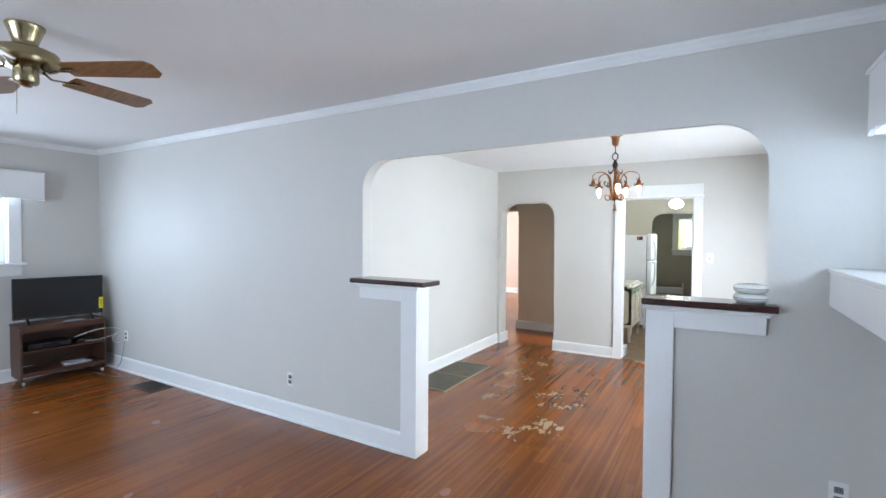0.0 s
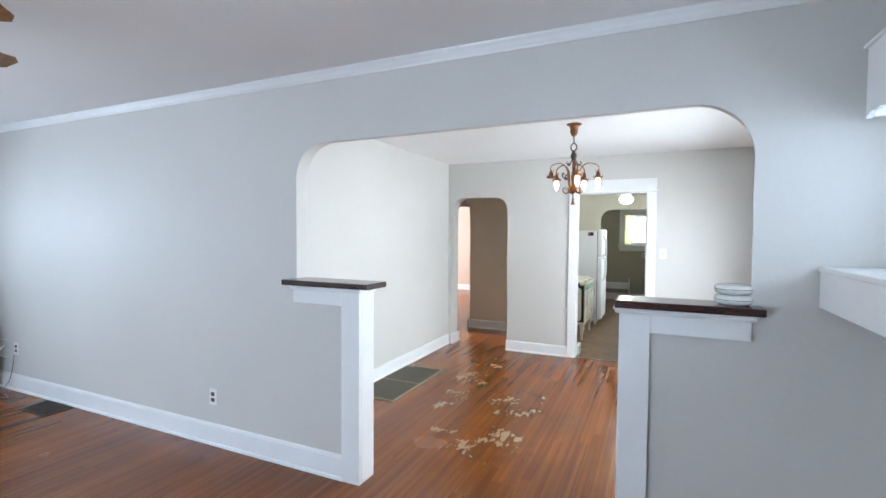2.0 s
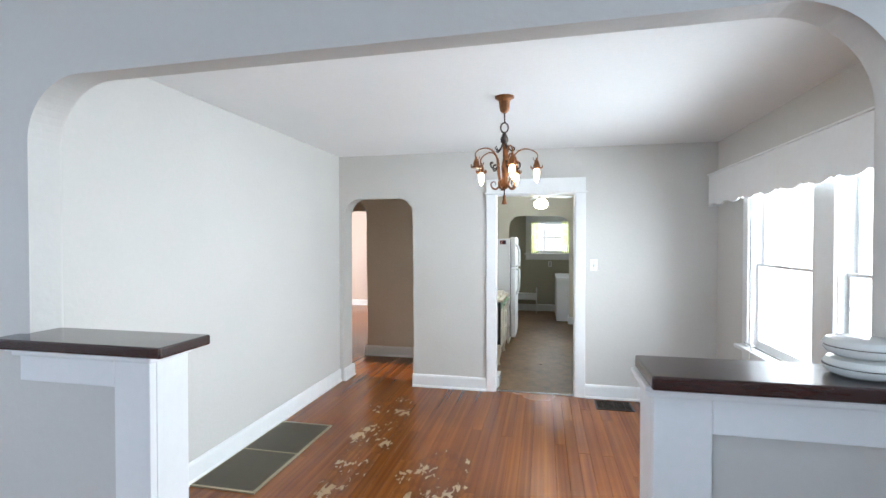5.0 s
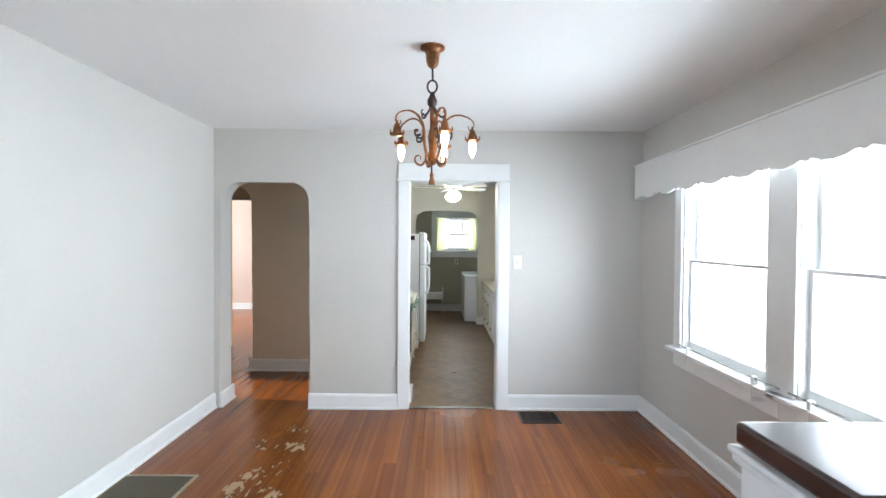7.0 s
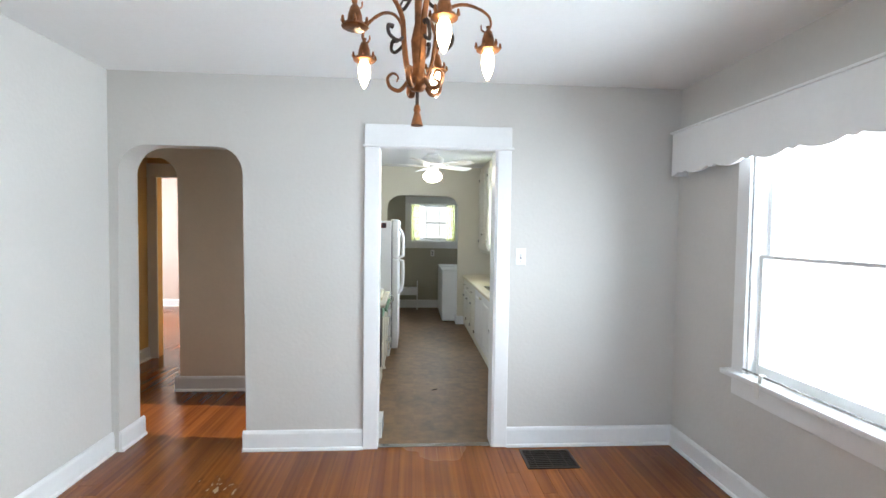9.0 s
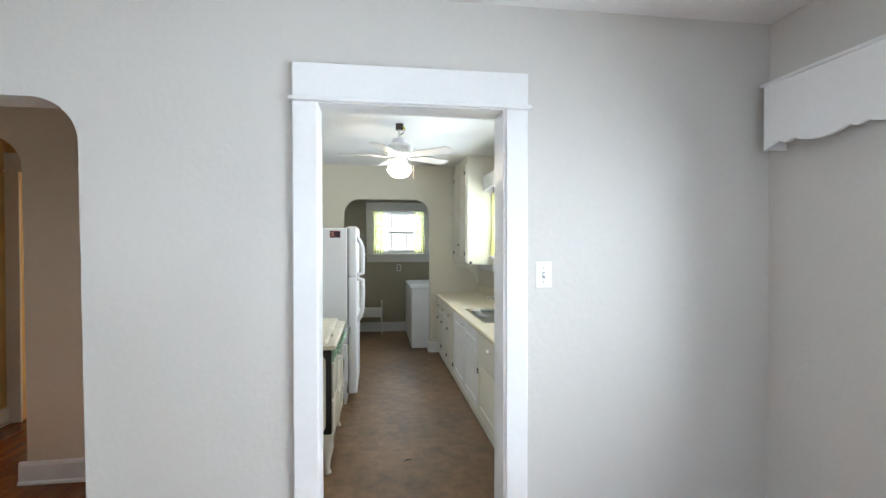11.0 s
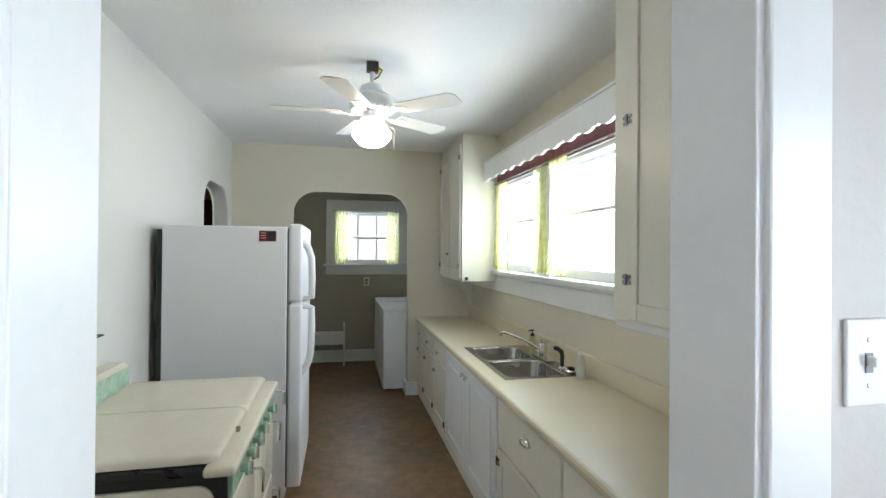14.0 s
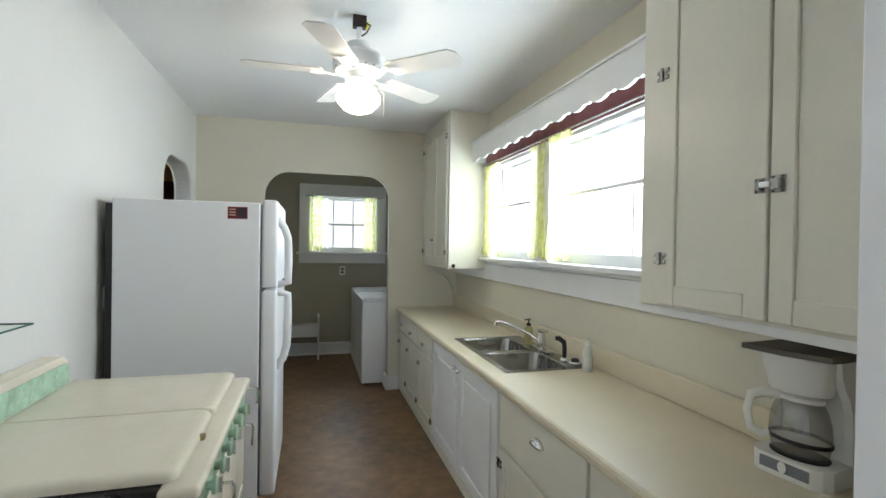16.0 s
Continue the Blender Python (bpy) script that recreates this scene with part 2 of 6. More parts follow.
    rg.inputs["To Min"].default_value, rg.inputs["To Max"].default_value = 0.17, 0.30
    nt.links.new(big.outputs["Fac"], rg.inputs["Value"])
    nt.links.new(math_node("MAXIMUM", rg.outputs["Result"], math_node("MULTIPLY", bare, 0.7)), b.inputs["Roughness"])
    b.inputs["Specular IOR Level"].default_value = 0.36
    bp = nt.nodes.new("ShaderNodeBump")
    bp.inputs["Strength"].default_value, bp.inputs["Distance"].default_value = 0.006, 0.002
    nt.links.new(grain.outputs["Fac"], bp.inputs["Height"])
    nt.links.new(bp.outputs["Normal"], b.inputs["Normal"])
    return m


def vinyl_floor(name):
    """Worn brown sheet vinyl with a faint basket-weave print."""
    m = bpy.data.materials.new(name)
    m.use_nodes = True
    nt = m.node_tree
    b = nt.nodes["Principled BSDF"]
    tc = nt.nodes.new("ShaderNodeTexCoord")
    chk = nt.nodes.new("ShaderNodeTexChecker")
    chk.inputs["Scale"].default_value = 6.5
    chk.inputs["Color1"].default_value = (0.186, 0.105, 0.046, 1)
    chk.inputs["Color2"].default_value = (0.165, 0.092, 0.040, 1)
    nt.links.new(tc.outputs["Object"], chk.inputs["Vector"])
    n1 = nt.nodes.new("ShaderNodeTexNoise")
    n1.inputs["Scale"].default_value, n1.inputs["Detail"].default_value = 1.8, 5
    n2 = nt.nodes.new("ShaderNodeTexNoise")
    n2.inputs["Scale"].default_value, n2.inputs["Detail"].default_value = 13, 8
    for n in (n1, n2):
        nt.links.new(tc.outputs["Object"], n.inputs["Vector"])
    a = nt.nodes.new("ShaderNodeMath")
    a.operation = "ADD"
    nt.links.new(n1.outputs["Fac"], a.inputs[0])
    nt.links.new(n2.outputs["Fac"], a.inputs[1])
    r = nt.nodes.new("ShaderNodeMapRange")
    r.inputs["From Min"].default_value, r.inputs["From Max"].default_value = 0.65, 1.35
    r.inputs["To Min"].default_value, r.inputs["To Max"].default_value = 0.55, 1.45
    nt.links.new(a.outputs[0], r.inputs["Value"])
    s = nt.nodes.new("ShaderNodeVectorMath")
    s.operation = "SCALE"
    nt.links.new(chk.outputs["Color"], s.inputs[0])
    nt.links.new(r.outputs["Result"], s.inputs["Scale"])
    nt.links.new(s.outputs["Vector"], b.inputs["Base Color"])
    b.inputs["Roughness"].default_value = 0.42
    return m


M_WALL = material("wall_paint", (0.60, 0.58, 0.545), 0.55, vary=0.035, scale=1.2, bump=0.30, bump_scale=44)
M_KWALL = material("kitchen_paint", (0.67, 0.622, 0.505), 0.5, vary=0.035, scale=1.4, bump=0.10, bump_scale=50)
M_PORCH = material("porch_paint", (0.40, 0.37, 0.28), 0.5, vary=0.05, scale=1.4, bump=0.10, bump_scale=50)
# paler, cooler copy of kitchen_paint: window light put into the left wall's colour
M_KWALL_LIT = material("kitchen_paint_lit", (0.69, 0.675, 0.63), 0.5, vary=0.03, scale=1.4, bump=0.12, bump_scale=50)
M_HALL = material("hall_paint", (0.72, 0.63, 0.51), 0.6, vary=0.05, scale=1.3, bump=0.1, bump_scale=50)
M_MUSTARD = material("mustard_paint", (0.70, 0.47, 0.20), 0.6, vary=0.05, scale=1.3, bump=0.1, bump_scale=50)
M_PINK = material("pink_paint", (0.60, 0.47, 0.39), 0.6, vary=0.04, scale=1.3, bump=0.1, bump_scale=50)
M_CEIL = material("ceiling_paint", (0.84, 0.84, 0.83), 0.7, vary=0.025, scale=1.0, bump=0.25, bump_scale=38)
M_TRIM = material("white_trim_paint", (0.80, 0.80, 0.79), 0.32, vary=0.03, scale=5, bump=0.05, bump_scale=30)
M_CAB = material("cream_cabinet_paint", (0.76, 0.727, 0.625), 0.33, vary=0.035, scale=4, bump=0.06, bump_scale=28)
M_WHITE = material("white_enamel", (0.78, 0.79, 0.80), 0.34, vary=0.012, scale=3, bump=0.12, bump_scale=220, uneven=0.01)
M_WHITEP = material("white_plastic", (0.78, 0.77, 0.74), 0.38, vary=0.02, scale=6)
M_CREAM = material("cream_enamel", (0.68, 0.62, 0.49), 0.22, vary=0.05, scale=5, fine=60)
M_GREEN = material("green_marbled_enamel", (0.38, 0.54, 0.40), 0.25, vary=0.35, scale=14, fine=55)
M_BLACKE = material("black_enamel", (0.018, 0.016, 0.014), 0.3, vary=0.1)
M_DARKWOOD = material("dark_stained_wood", (0.035, 0.012, 0.010), 0.22, vary=0.35, scale=3, fine=30, stretch=(1, 6, 6), coat=0.4)
M_STANDWOOD = material("walnut_laminate", (0.075, 0.030, 0.016), 0.42, vary=0.3, scale=3, fine=30, stretch=(1, 1, 9))
M_OAK = material("oak_blade", (0.235, 0.115, 0.042), 0.36, vary=0.5, scale=5, fine=34, stretch=(2, 9, 1))
M_BRASS = material("antique_brass", (0.36, 0.30, 0.18), 0.24, 1.0, vary=0.15, scale=10)
M_COPPER = material("aged_copper_paint", (0.235, 0.090, 0.032), 0.42, 0.6, vary=0.8, scale=16, fine=60, bump=0.25)
M_IRON = material("dark_iron", (0.06, 0.045, 0.04), 0.45, 0.8, vary=0.3, scale=20)
M_CHROME = material("chrome", (0.72, 0.72, 0.70), 0.16, 1.0, vary=0.04, scale=12)
M_STEEL = material("brushed_steel", (0.33, 0.32, 0.30), 0.26, 1.0, vary=0.08, scale=8, stretch=(1, 12, 1))
M_BLACK = material("black_plastic", (0.012, 0.012, 0.013), 0.4, vary=0.1)
M_SCREEN = material("dark_screen", (0.010, 0.010, 0.011), 0.25, vary=0.03)
M_GREYP = material("grey_plastic", (0.17, 0.18, 0.20), 0.4, vary=0.06)
M_LID = material("brown_grey_plastic", (0.11, 0.095, 0.075), 0.4, vary=0.06)
M_COUNTER = material("cream_laminate", (0.68, 0.602, 0.445), 0.33, vary=0.06, scale=3, fine=90)
M_GRILLE = material("olive_metal", (0.105, 0.088, 0.058), 0.45, 0.5, vary=0.12, scale=8)
# near-black colour for the shade below vent bars
M_GRILLEDK = material("duct_shade_dark", (0.02, 0.018, 0.015), 0.8, vary=0.1)
M_BROWNMETAL = material("brown_register", (0.05, 0.032, 0.022), 0.45, 0.5, vary=0.12)
M_YELLOW = material("yellow_sticker", (0.85, 0.72, 0.02), 0.5, vary=0.03)
M_RED = material("dark_red_print", (0.16, 0.012, 0.014), 0.4, vary=0.3, scale=30)
M_DARKPRINT = material("near_black_print", (0.03, 0.02, 0.03), 0.4)
M_MAUVE = material("mauve_cloth", (0.24, 0.085, 0.085), 0.8, vary=0.12, scale=8, bump=0.2)
M_CABLE = material("white_cable", (0.72, 0.72, 0.70), 0.45, vary=0.03)
M_PLATE = material("white_china", (0.74, 0.74, 0.70), 0.2, vary=0.05, scale=12)
M_SOAP = material("yellow_soap", (0.50, 0.47, 0.22), 0.25, vary=0.1)
M_RUBBER = material("dark_rubber", (0.03, 0.03, 0.03), 0.7)
M_PAPER = material("paper", (0.55, 0.55, 0.56), 0.7, vary=0.2, scale=20)
M_DARKDOOR = material("dark_red_door", (0.075, 0.014, 0.010), 0.35, vary=0.2, scale=4, stretch=(6, 6, 1))
M_FLOOR = floor_wood("old_pine_boards")
M_VINYL = vinyl_floor("brown_vinyl")
M_SUBFLOOR = material("subfloor", (0.10, 0.04, 0.014), 0.9, vary=0.2)
M_GLASS = clear_glass("window_glass")
M_POT = clear_glass("carafe_glass", (0.90, 0.90, 0.89), 0.14)
M_SHELFGLASS = clear_glass("shelf_glass", (0.93, 0.97, 0.95))
M_CURTAIN = sheer_cloth("lime_sheer", (0.80, 0.82, 0.30), 0.45)
M_SHEERW = sheer_cloth("white_sheer", (0.8, 0.82, 0.8), 0.45)
M_BULB = glow("lit_bulb", (1.0, 0.83, 0.52), 30)
M_GLOBE = glow("lit_globe", (1.0, 0.90, 0.72), 22)
M_GROUND = material("ground", (0.16, 0.17, 0.10), 0.9, vary=0.3, scale=0.8)

# ---- mesh helpers ----
ROOT = {}


def thing(name, place=(0, 0, 0), rz=0.0, label="", category="", group="", kind=""):
    ob = new(name)
    m = pose(*place, 0, 0, rz)
    ob.matrix_world = m
    ROOT[ob] = m
    ob.empty_display_size = 0.1
    return tagged(ob, label, category, group, kind)


def mesh_from(name, bm, mat, smooth=False):
    bmesh.ops.recalc_face_normals(bm, faces=bm.faces)
    me = bpy.data.meshes.new(name)
    if smooth:
        for f in bm.faces:
            f.smooth = True
    bm.to_mesh(me)
    bm.free()
    me.materials.append(mat)
    if smooth:
        me.set_sharp_from_angle(angle=radians(40))
    return me


def part(name, bm, mat, parent, label="", smooth=False, local=True):
    """Links a bmesh as one mesh object under a thing or a part. local: its coordinates are the thing's own."""
    if not local:
        bm.transform(ROOT[parent].inverted())
    ob = new(name, mesh_from(name, bm, mat, smooth))
    ob.parent = parent
    ROOT[ob] = ROOT[parent]
    return tagged(ob, label)


def solid(name, bm, mat, label="", category="", group="", kind="", smooth=False):
    """A thing or piece of the setting that is one mesh, in world coordinates."""
    ob = new(name, mesh_from(name, bm, mat, smooth))
    ROOT[ob] = Matrix.Identity(4)
    return tagged(ob, label, category, group, kind)


def add_box(bm, x0, x1, y0, y1, z0, z1, bevel=0.0, seg=2):
    r = bmesh.ops.create_cube(bm, size=1.0)
    vs = r["verts"]
    bmesh.ops.transform(bm, matrix=Matrix.Translation(((x0 + x1) / 2, (y0 + y1) / 2, (z0 + z1) / 2)) @ Matrix.Diagonal((x1 - x0, y1 - y0, z1 - z0, 1)), verts=vs)
    if bevel:
        es = list({e for v in vs for e in v.link_edges})
        bmesh.ops.bevel(bm, geom=es, offset=bevel, segments=seg, profile=0.5, affect="EDGES")


def box(x0, x1, y0, y1, z0, z1, bevel=0.0, seg=2):
    bm = bmesh.new()
    add_box(bm, x0, x1, y0, y1, z0, z1, bevel, seg)
    return bm


def boxes(*rows, bevel=0.0):
    bm = bmesh.new()
    for r in rows:
        add_box(bm, *r, bevel=bevel)
    return bm


def add_lathe(bm, profile, n=24, at=(0, 0, 0), cap=True):
    """Turns a profile of (radius, z) about the z axis."""
    rings = []
    for r, z in profile:
        if r < 1e-5:
            rings.append([bm.verts.new((at[0], at[1], at[2] + z))])
        else:
            rings.append([bm.verts.new((at[0] + r * math.cos(2 * math.pi * i / n), at[1] + r * math.sin(2 * math.pi * i / n), at[2] + z)) for i in range(n)])
    for a, b in zip(rings, rings[1:]):
        for i in range(n):
            j = (i + 1) % n
            if len(a) == 1 and len(b) == 1:
                continue
            if len(a) == 1:
                bm.faces.new((a[0], b[j], b[i]))
            elif len(b) == 1:
                bm.faces.new((a[i], a[j], b[0]))
            else:
                bm.faces.new((a[i], a[j], b[j], b[i]))
    for ring in (rings[0], rings[-1]):
        if cap and len(ring) > 1:
            bm.faces.new(ring)


def lathe(profile, n=24, at=(0, 0, 0), cap=True):
    bm = bmesh.new()
    add_lathe(bm, profile, n, at, cap)
    return bm


def add_tube(bm, pts, r, n=8, flat=1.0):
    """Sweeps a circle along points; r may be a list."""
    pts = [Vector(p) for p in pts]
    rings = []
    side = None
    for i, p in enumerate(pts):
        d = (pts[min(i + 1, len(pts) - 1)] - pts[max(i - 1, 0)]).normalized()
        if side is None:
            side = d.cross(Vector((0, 0, 1)))
            if side.length < 1e-3:
                side = Vector((1, 0, 0))
        side = (side - d * side.dot(d)).normalized()
        up = d.cross(side)
        rr = r[i] if isinstance(r, (list, tuple)) else r
        rings.append([bm.verts.new(p + side * (rr * math.cos(2 * math.pi * k / n)) + up * (rr * flat * math.sin(2 * math.pi * k / n))) for k in range(n)])
    for a, b in zip(rings, rings[1:]):
        for k in range(n):
            bm.faces.new((a[k], a[(k + 1) % n], b[(k + 1) % n], b[k]))
    bm.faces.new(rings[0])
    bm.faces.new(rings[-1])


def tube(pts, r, n=8, flat=1.0):
    bm = bmesh.new()
    add_tube(bm, pts, r, n, flat)
    return bm


def slab(outline, axis, a, b, soft=0.0):
    """Extrudes an outline of (u, v) from a to b along an axis: 'y' takes (x, z), 'x' takes (y, z), 'z' takes (x, y)."""
    bm = bmesh.new()

    def put(u, v, w):
        return (u, w, v) if axis == "y" else (w, u, v) if axis == "x" else (u, v, w)

    lo = [bm.verts.new(put(u, v, a)) for u, v in outline]
    hi = [bm.verts.new(put(u, v, b)) for u, v in outline]
    bm.faces.new(lo)
    bm.faces.new(hi)
    k = len(outline)
    for i in range(k):
        bm.faces.new((lo[i], lo[(i + 1) % k], hi[(i + 1) % k], hi[i]))
    if soft:
        us, vs = [p[0] for p in outline], [p[1] for p in outline]

        def inner(p):
            return min(us) + 1e-4 < p[0] < max(us) - 1e-4 and p[1] < max(vs) - 1e-4

        es = []
        for i in range(k):
            p, q = outline[i], outline[(i + 1) % k]
            if inner(p) and inner(q) and not (p[1] == q[1] == min(vs)):
                es += [bm.edges.get((lo[i], lo[(i + 1) % k])), bm.edges.get((hi[i], hi[(i + 1) % k]))]
        bm.normal_update()
        bmesh.ops.bevel(bm, geom=es, offset=soft, segments=4, profile=0.5, affect="EDGES")
    bm.normal_update()
    bmesh.ops.triangulate(bm, faces=[f for f in bm.faces if len(f.verts) > 4])
    return bm


def arc(cx, cz, r, a0, a1, n=10):
    return [(cx + r * math.cos(radians(a0 + (a1 - a0) * i / n)), cz + r * math.sin(radians(a0 + (a1 - a0) * i / n))) for i in range(n + 1)]


def arch_outline(u0, u1, top, holes):
    """A wall from u0 to u1 with openings from the floor (left, right, head, corner radius)."""
    pts = [(u0, 0.0)]
    for l, r, h, rad in holes:
        pts.append((l, 0.0))
        pts += arc(l + rad, h - rad, rad, 180, 90)
        pts += arc(r - rad, h - rad, rad, 90, 0)
        pts.append((r, 0.0))
    pts += [(u1, 0.0), (u1, top), (u0, top)]
    return pts


def wall_with_holes(axis, a, b, u0, u1, top, holes):
    """A wall slab with window holes (u0, u1, z0, z1), as butted blocks."""
    bm = bmesh.new()

    def blk(p0, p1, z0, z1):
        if p1 - p0 < 1e-4 or z1 - z0 < 1e-4:
            return
        if axis == "x":
            add_box(bm, a, b, p0, p1, z0, z1)
        else:
            add_box(bm, p0, p1, a, b, z0, z1)

    cur = u0
    for l, r, z0, z1 in sorted(holes):
        blk(cur, l, 0, top)
        blk(l, r, 0, z0)
        blk(l, r, z1, top)
        cur = r
    blk(cur, u1, 0, top)
    return bm


def flowing(pts, radii, k=4):
    """A rounder line through the points, with its radii, by Catmull-Rom steps."""
    out, rs = [], []
    n = len(pts)
    for i in range(n - 1):
        p0, p1, p2, p3 = (Vector(pts[max(i - 1, 0)]), Vector(pts[i]), Vector(pts[i + 1]), Vector(pts[min(i + 2, n - 1)]))
        for j in range(k):
            u = j / k
            out.append(tuple(0.5 * (2 * p1 + (p2 - p0) * u + (2 * p0 - 5 * p1 + 4 * p2 - p3) * u * u + (3 * p1 - p0 - 3 * p2 + p3) * u ** 3)))
            rs.append(radii[i] + (radii[i + 1] - radii[i]) * u)
    return out + [tuple(pts[-1])], rs + [radii[-1]]



# ---- structure ----
ground = solid("ground", box(-400, 400, -400, 400, -0.62, -0.60), M_GROUND, "grass and earth ground around the house", "ground", kind="structure")

floor = thing("floor", label="old varnished pine board floor, worn bare in a track", category="floor", kind="structure")
part("subfloor", box(LX0 - 0.1, 1.3, LY0 - 0.1, 12.6, -0.08, -0.014), M_SUBFLOOR, floor)
kitchen_floor = solid("kitchen_floor", box(KX0 - 0.05, BX1, 6.245, BY1 + 0.05, -0.012, 0.0), M_VINYL, "worn brown sheet vinyl kitchen floor", "floor", kind="structure")
threshold = solid("threshold", box(-0.870, -0.068, 6.205, 6.25, -0.01, 0.006, 0.003), M_STEEL, "thin metal threshold strip between boards and vinyl", "threshold", kind="structure")

# partition with half walls between living and dining room
ZC = 1.195
out = [(LX0 - 0.1, 0), (-1.60, 0), (-1.60, ZC), (-2.10, ZC)]
out += arc(-2.10 + 0.23, 2.118 - 0.23, 0.23, 180, 90, 14) + arc(0.424 - 0.25, 2.132 - 0.25, 0.25, 90, 0, 14)
out += [(0.424, ZC), (-0.095, ZC), (-0.095, 0), (DX1 + 0.1, 0), (DX1 + 0.1, 2.7), (LX0 - 0.1, 2.7)]
wall_partition = solid("wall_partition", slab(out, "y", LY1, PY, 0.018), M_WALL, "light grey plaster partition with wide rounded opening and half walls", "wall", kind="structure")

wall_tv = solid("wall_tv", wall_with_holes("x", LX0 - 0.14, LX0, LY0, LY1, 2.7, [(0.08, 1.79, 1.24, 2.06)]), M_WALL, "light grey plaster wall behind the television", "wall", kind="structure")
wall_mantel = solid("wall_mantel", wall_with_holes("x", LX1, LX1 + 0.14, LY0, LY1, 2.7, [(1.25, 2.30, 1.50, 2.05)]), M_WALL, "light grey plaster wall with the mantel shelf", "wall", kind="structure")
# unseen wall; its window is added as a light source
wall_front = solid("wall_front", wall_with_holes("y", LY0 - 0.14, LY0, LX0 - 0.14, LX1 + 0.14, 2.7, [(-4.75, -1.65, 0.68, 2.02)]), M_WALL, "light grey plaster front wall with an assumed wide window", "wall", kind="structure")
ceiling_living = solid("ceiling_living", box(LX0 - 0.14, LX1 + 0.14, LY0 - 0.14, LY1 + 0.06, LZ, LZ + 0.1), M_CEIL, "white plaster living room ceiling", "ceiling", kind="structure")

wall_dining_left = solid("wall_dining_left", box(DX0 - 0.12, DX0, PY, DY1 + 0.26, 0, 2.7), M_WALL, "light warm grey plaster dining wall", "wall", kind="structure")
wall_dining_window = solid("wall_dining_window", wall_with_holes("x", DX1, DX1 + 0.14, PY, DY1, 2.7, [(3.46, 5.49, 0.72, 2.02)]), M_WALL, "light warm grey plaster wall with double window", "wall", kind="structure")
ceiling_dining = solid("ceiling_dining", box(DX0 - 0.12, DX1 + 0.14, PY - 0.06, DY1 + 0.06, DZ, DZ + 0.1), M_CEIL, "white plaster dining ceiling with faint water stain", "ceiling", kind="structure")

# wall between dining room and kitchen: round arch to the hall, framed doorway to the kitchen
out = arch_outline(DX0 - 0.05, -1.30, 2.7, [(-2.555, -1.735, 2.035, 0.19)])
wall_hall_arch = solid("wall_hall_arch", slab(out, "y", DY1, DY1 + 0.26, 0.02), M_WALL, "light warm grey plaster wall with round-topped arch", "wall", kind="structure")
out = arch_outline(-1.30, DX1 + 0.14, 2.7, [(-0.884, -0.052, 2.045, 0.002)])
wall_kitchen_door = solid("wall_kitchen_door", slab(out, "y", DY1, KY0), M_WALL, "light warm grey plaster wall with kitchen doorway", "wall", kind="structure")

# hall and bedroom beyond the arch
HY = 7.39
out = arch_outline(-4.4, KX0 - 0.13, 2.7, [(-3.55, -2.73, 2.12, 0.2)])
wall_hall_back = solid("wall_hall_back", slab(out, "y", HY, HY + 0.16, 0.015), M_HALL, "dim beige hall wall with a second arch", "wall", kind="structure")
# the side wall's opening is added to let the hall's fill light in
wall_hall_left = solid("wall_hall_left", wall_with_holes("x", -4.5, -4.4, DY1 + 0.26, 8.5, 2.7, [(6.6, 7.24, 0.88, 2.02)]), M_HALL, "beige hall side wall with an added, unseen opening for fill light", "wall", kind="structure")
wall_hall_front = solid("wall_hall_front", box(-4.4, DX0 - 0.12, DY1 + 0.10, DY1 + 0.26, 0, 2.7), M_HALL, "beige hall front wall", "wall", kind="structure")
wall_hall_right = solid("wall_hall_right", box(KX0 - 0.13 - 0.1, KX0 - 0.13, KY0 + 0.13, HY, 0, 2.7), M_HALL, "beige hall end wall", "wall", kind="structure")
ceiling_hall = solid("ceiling_hall", box(-4.5, KX0 - 0.13, DY1 + 0.2, 8.52, DZ, DZ + 0.1), M_CEIL, "plaster hall ceiling", "ceiling", kind="structure")
wall_passage_left = solid("wall_passage_left", box(-3.72, -3.60, HY + 0.16, 8.50, 0, 2.7), M_MUSTARD, "mustard yellow passage wall", "wall", kind="structure")
out = arch_outline(-4.4, KX0 - 0.13, 2.7, [(-3.52, -2.62, 2.05, 0.002)])
wall_bedroom = solid("wall_bedroom", slab(out, "y", 8.50, 8.64), M_MUSTARD, "mustard yellow wall above the bedroom doorway", "wall", kind="structure")
wall_bedroom_back = solid("wall_bedroom_back", wall_with_holes("y", 12.1, 12.24, -6.6, KX0 - 0.12, 2.7, []), M_PINK, "pink plaster bedroom wall", "wall", kind="structure")
wall_bedroom_left = solid("wall_bedroom_left", wall_with_holes("x", -6.74, -6.6, 8.5, 12.24, 2.7, [(9.4, 11.4, 0.8, 2.1)]), M_PINK, "pink plaster bedroom wall with window", "wall", kind="structure")
wall_bedroom_front = solid("wall_bedroom_front", box(-6.6, -4.4, 8.50, 8.64, 0, 2.7), M_PINK, "pink plaster bedroom wall beside the doorway", "wall", kind="structure")
ceiling_bedroom = solid("ceiling_bedroom", box(-6.74, KX0 - 0.12, 8.5, 12.24, DZ, DZ + 0.1), M_CEIL, "plaster bedroom ceiling", "ceiling", kind="structure")

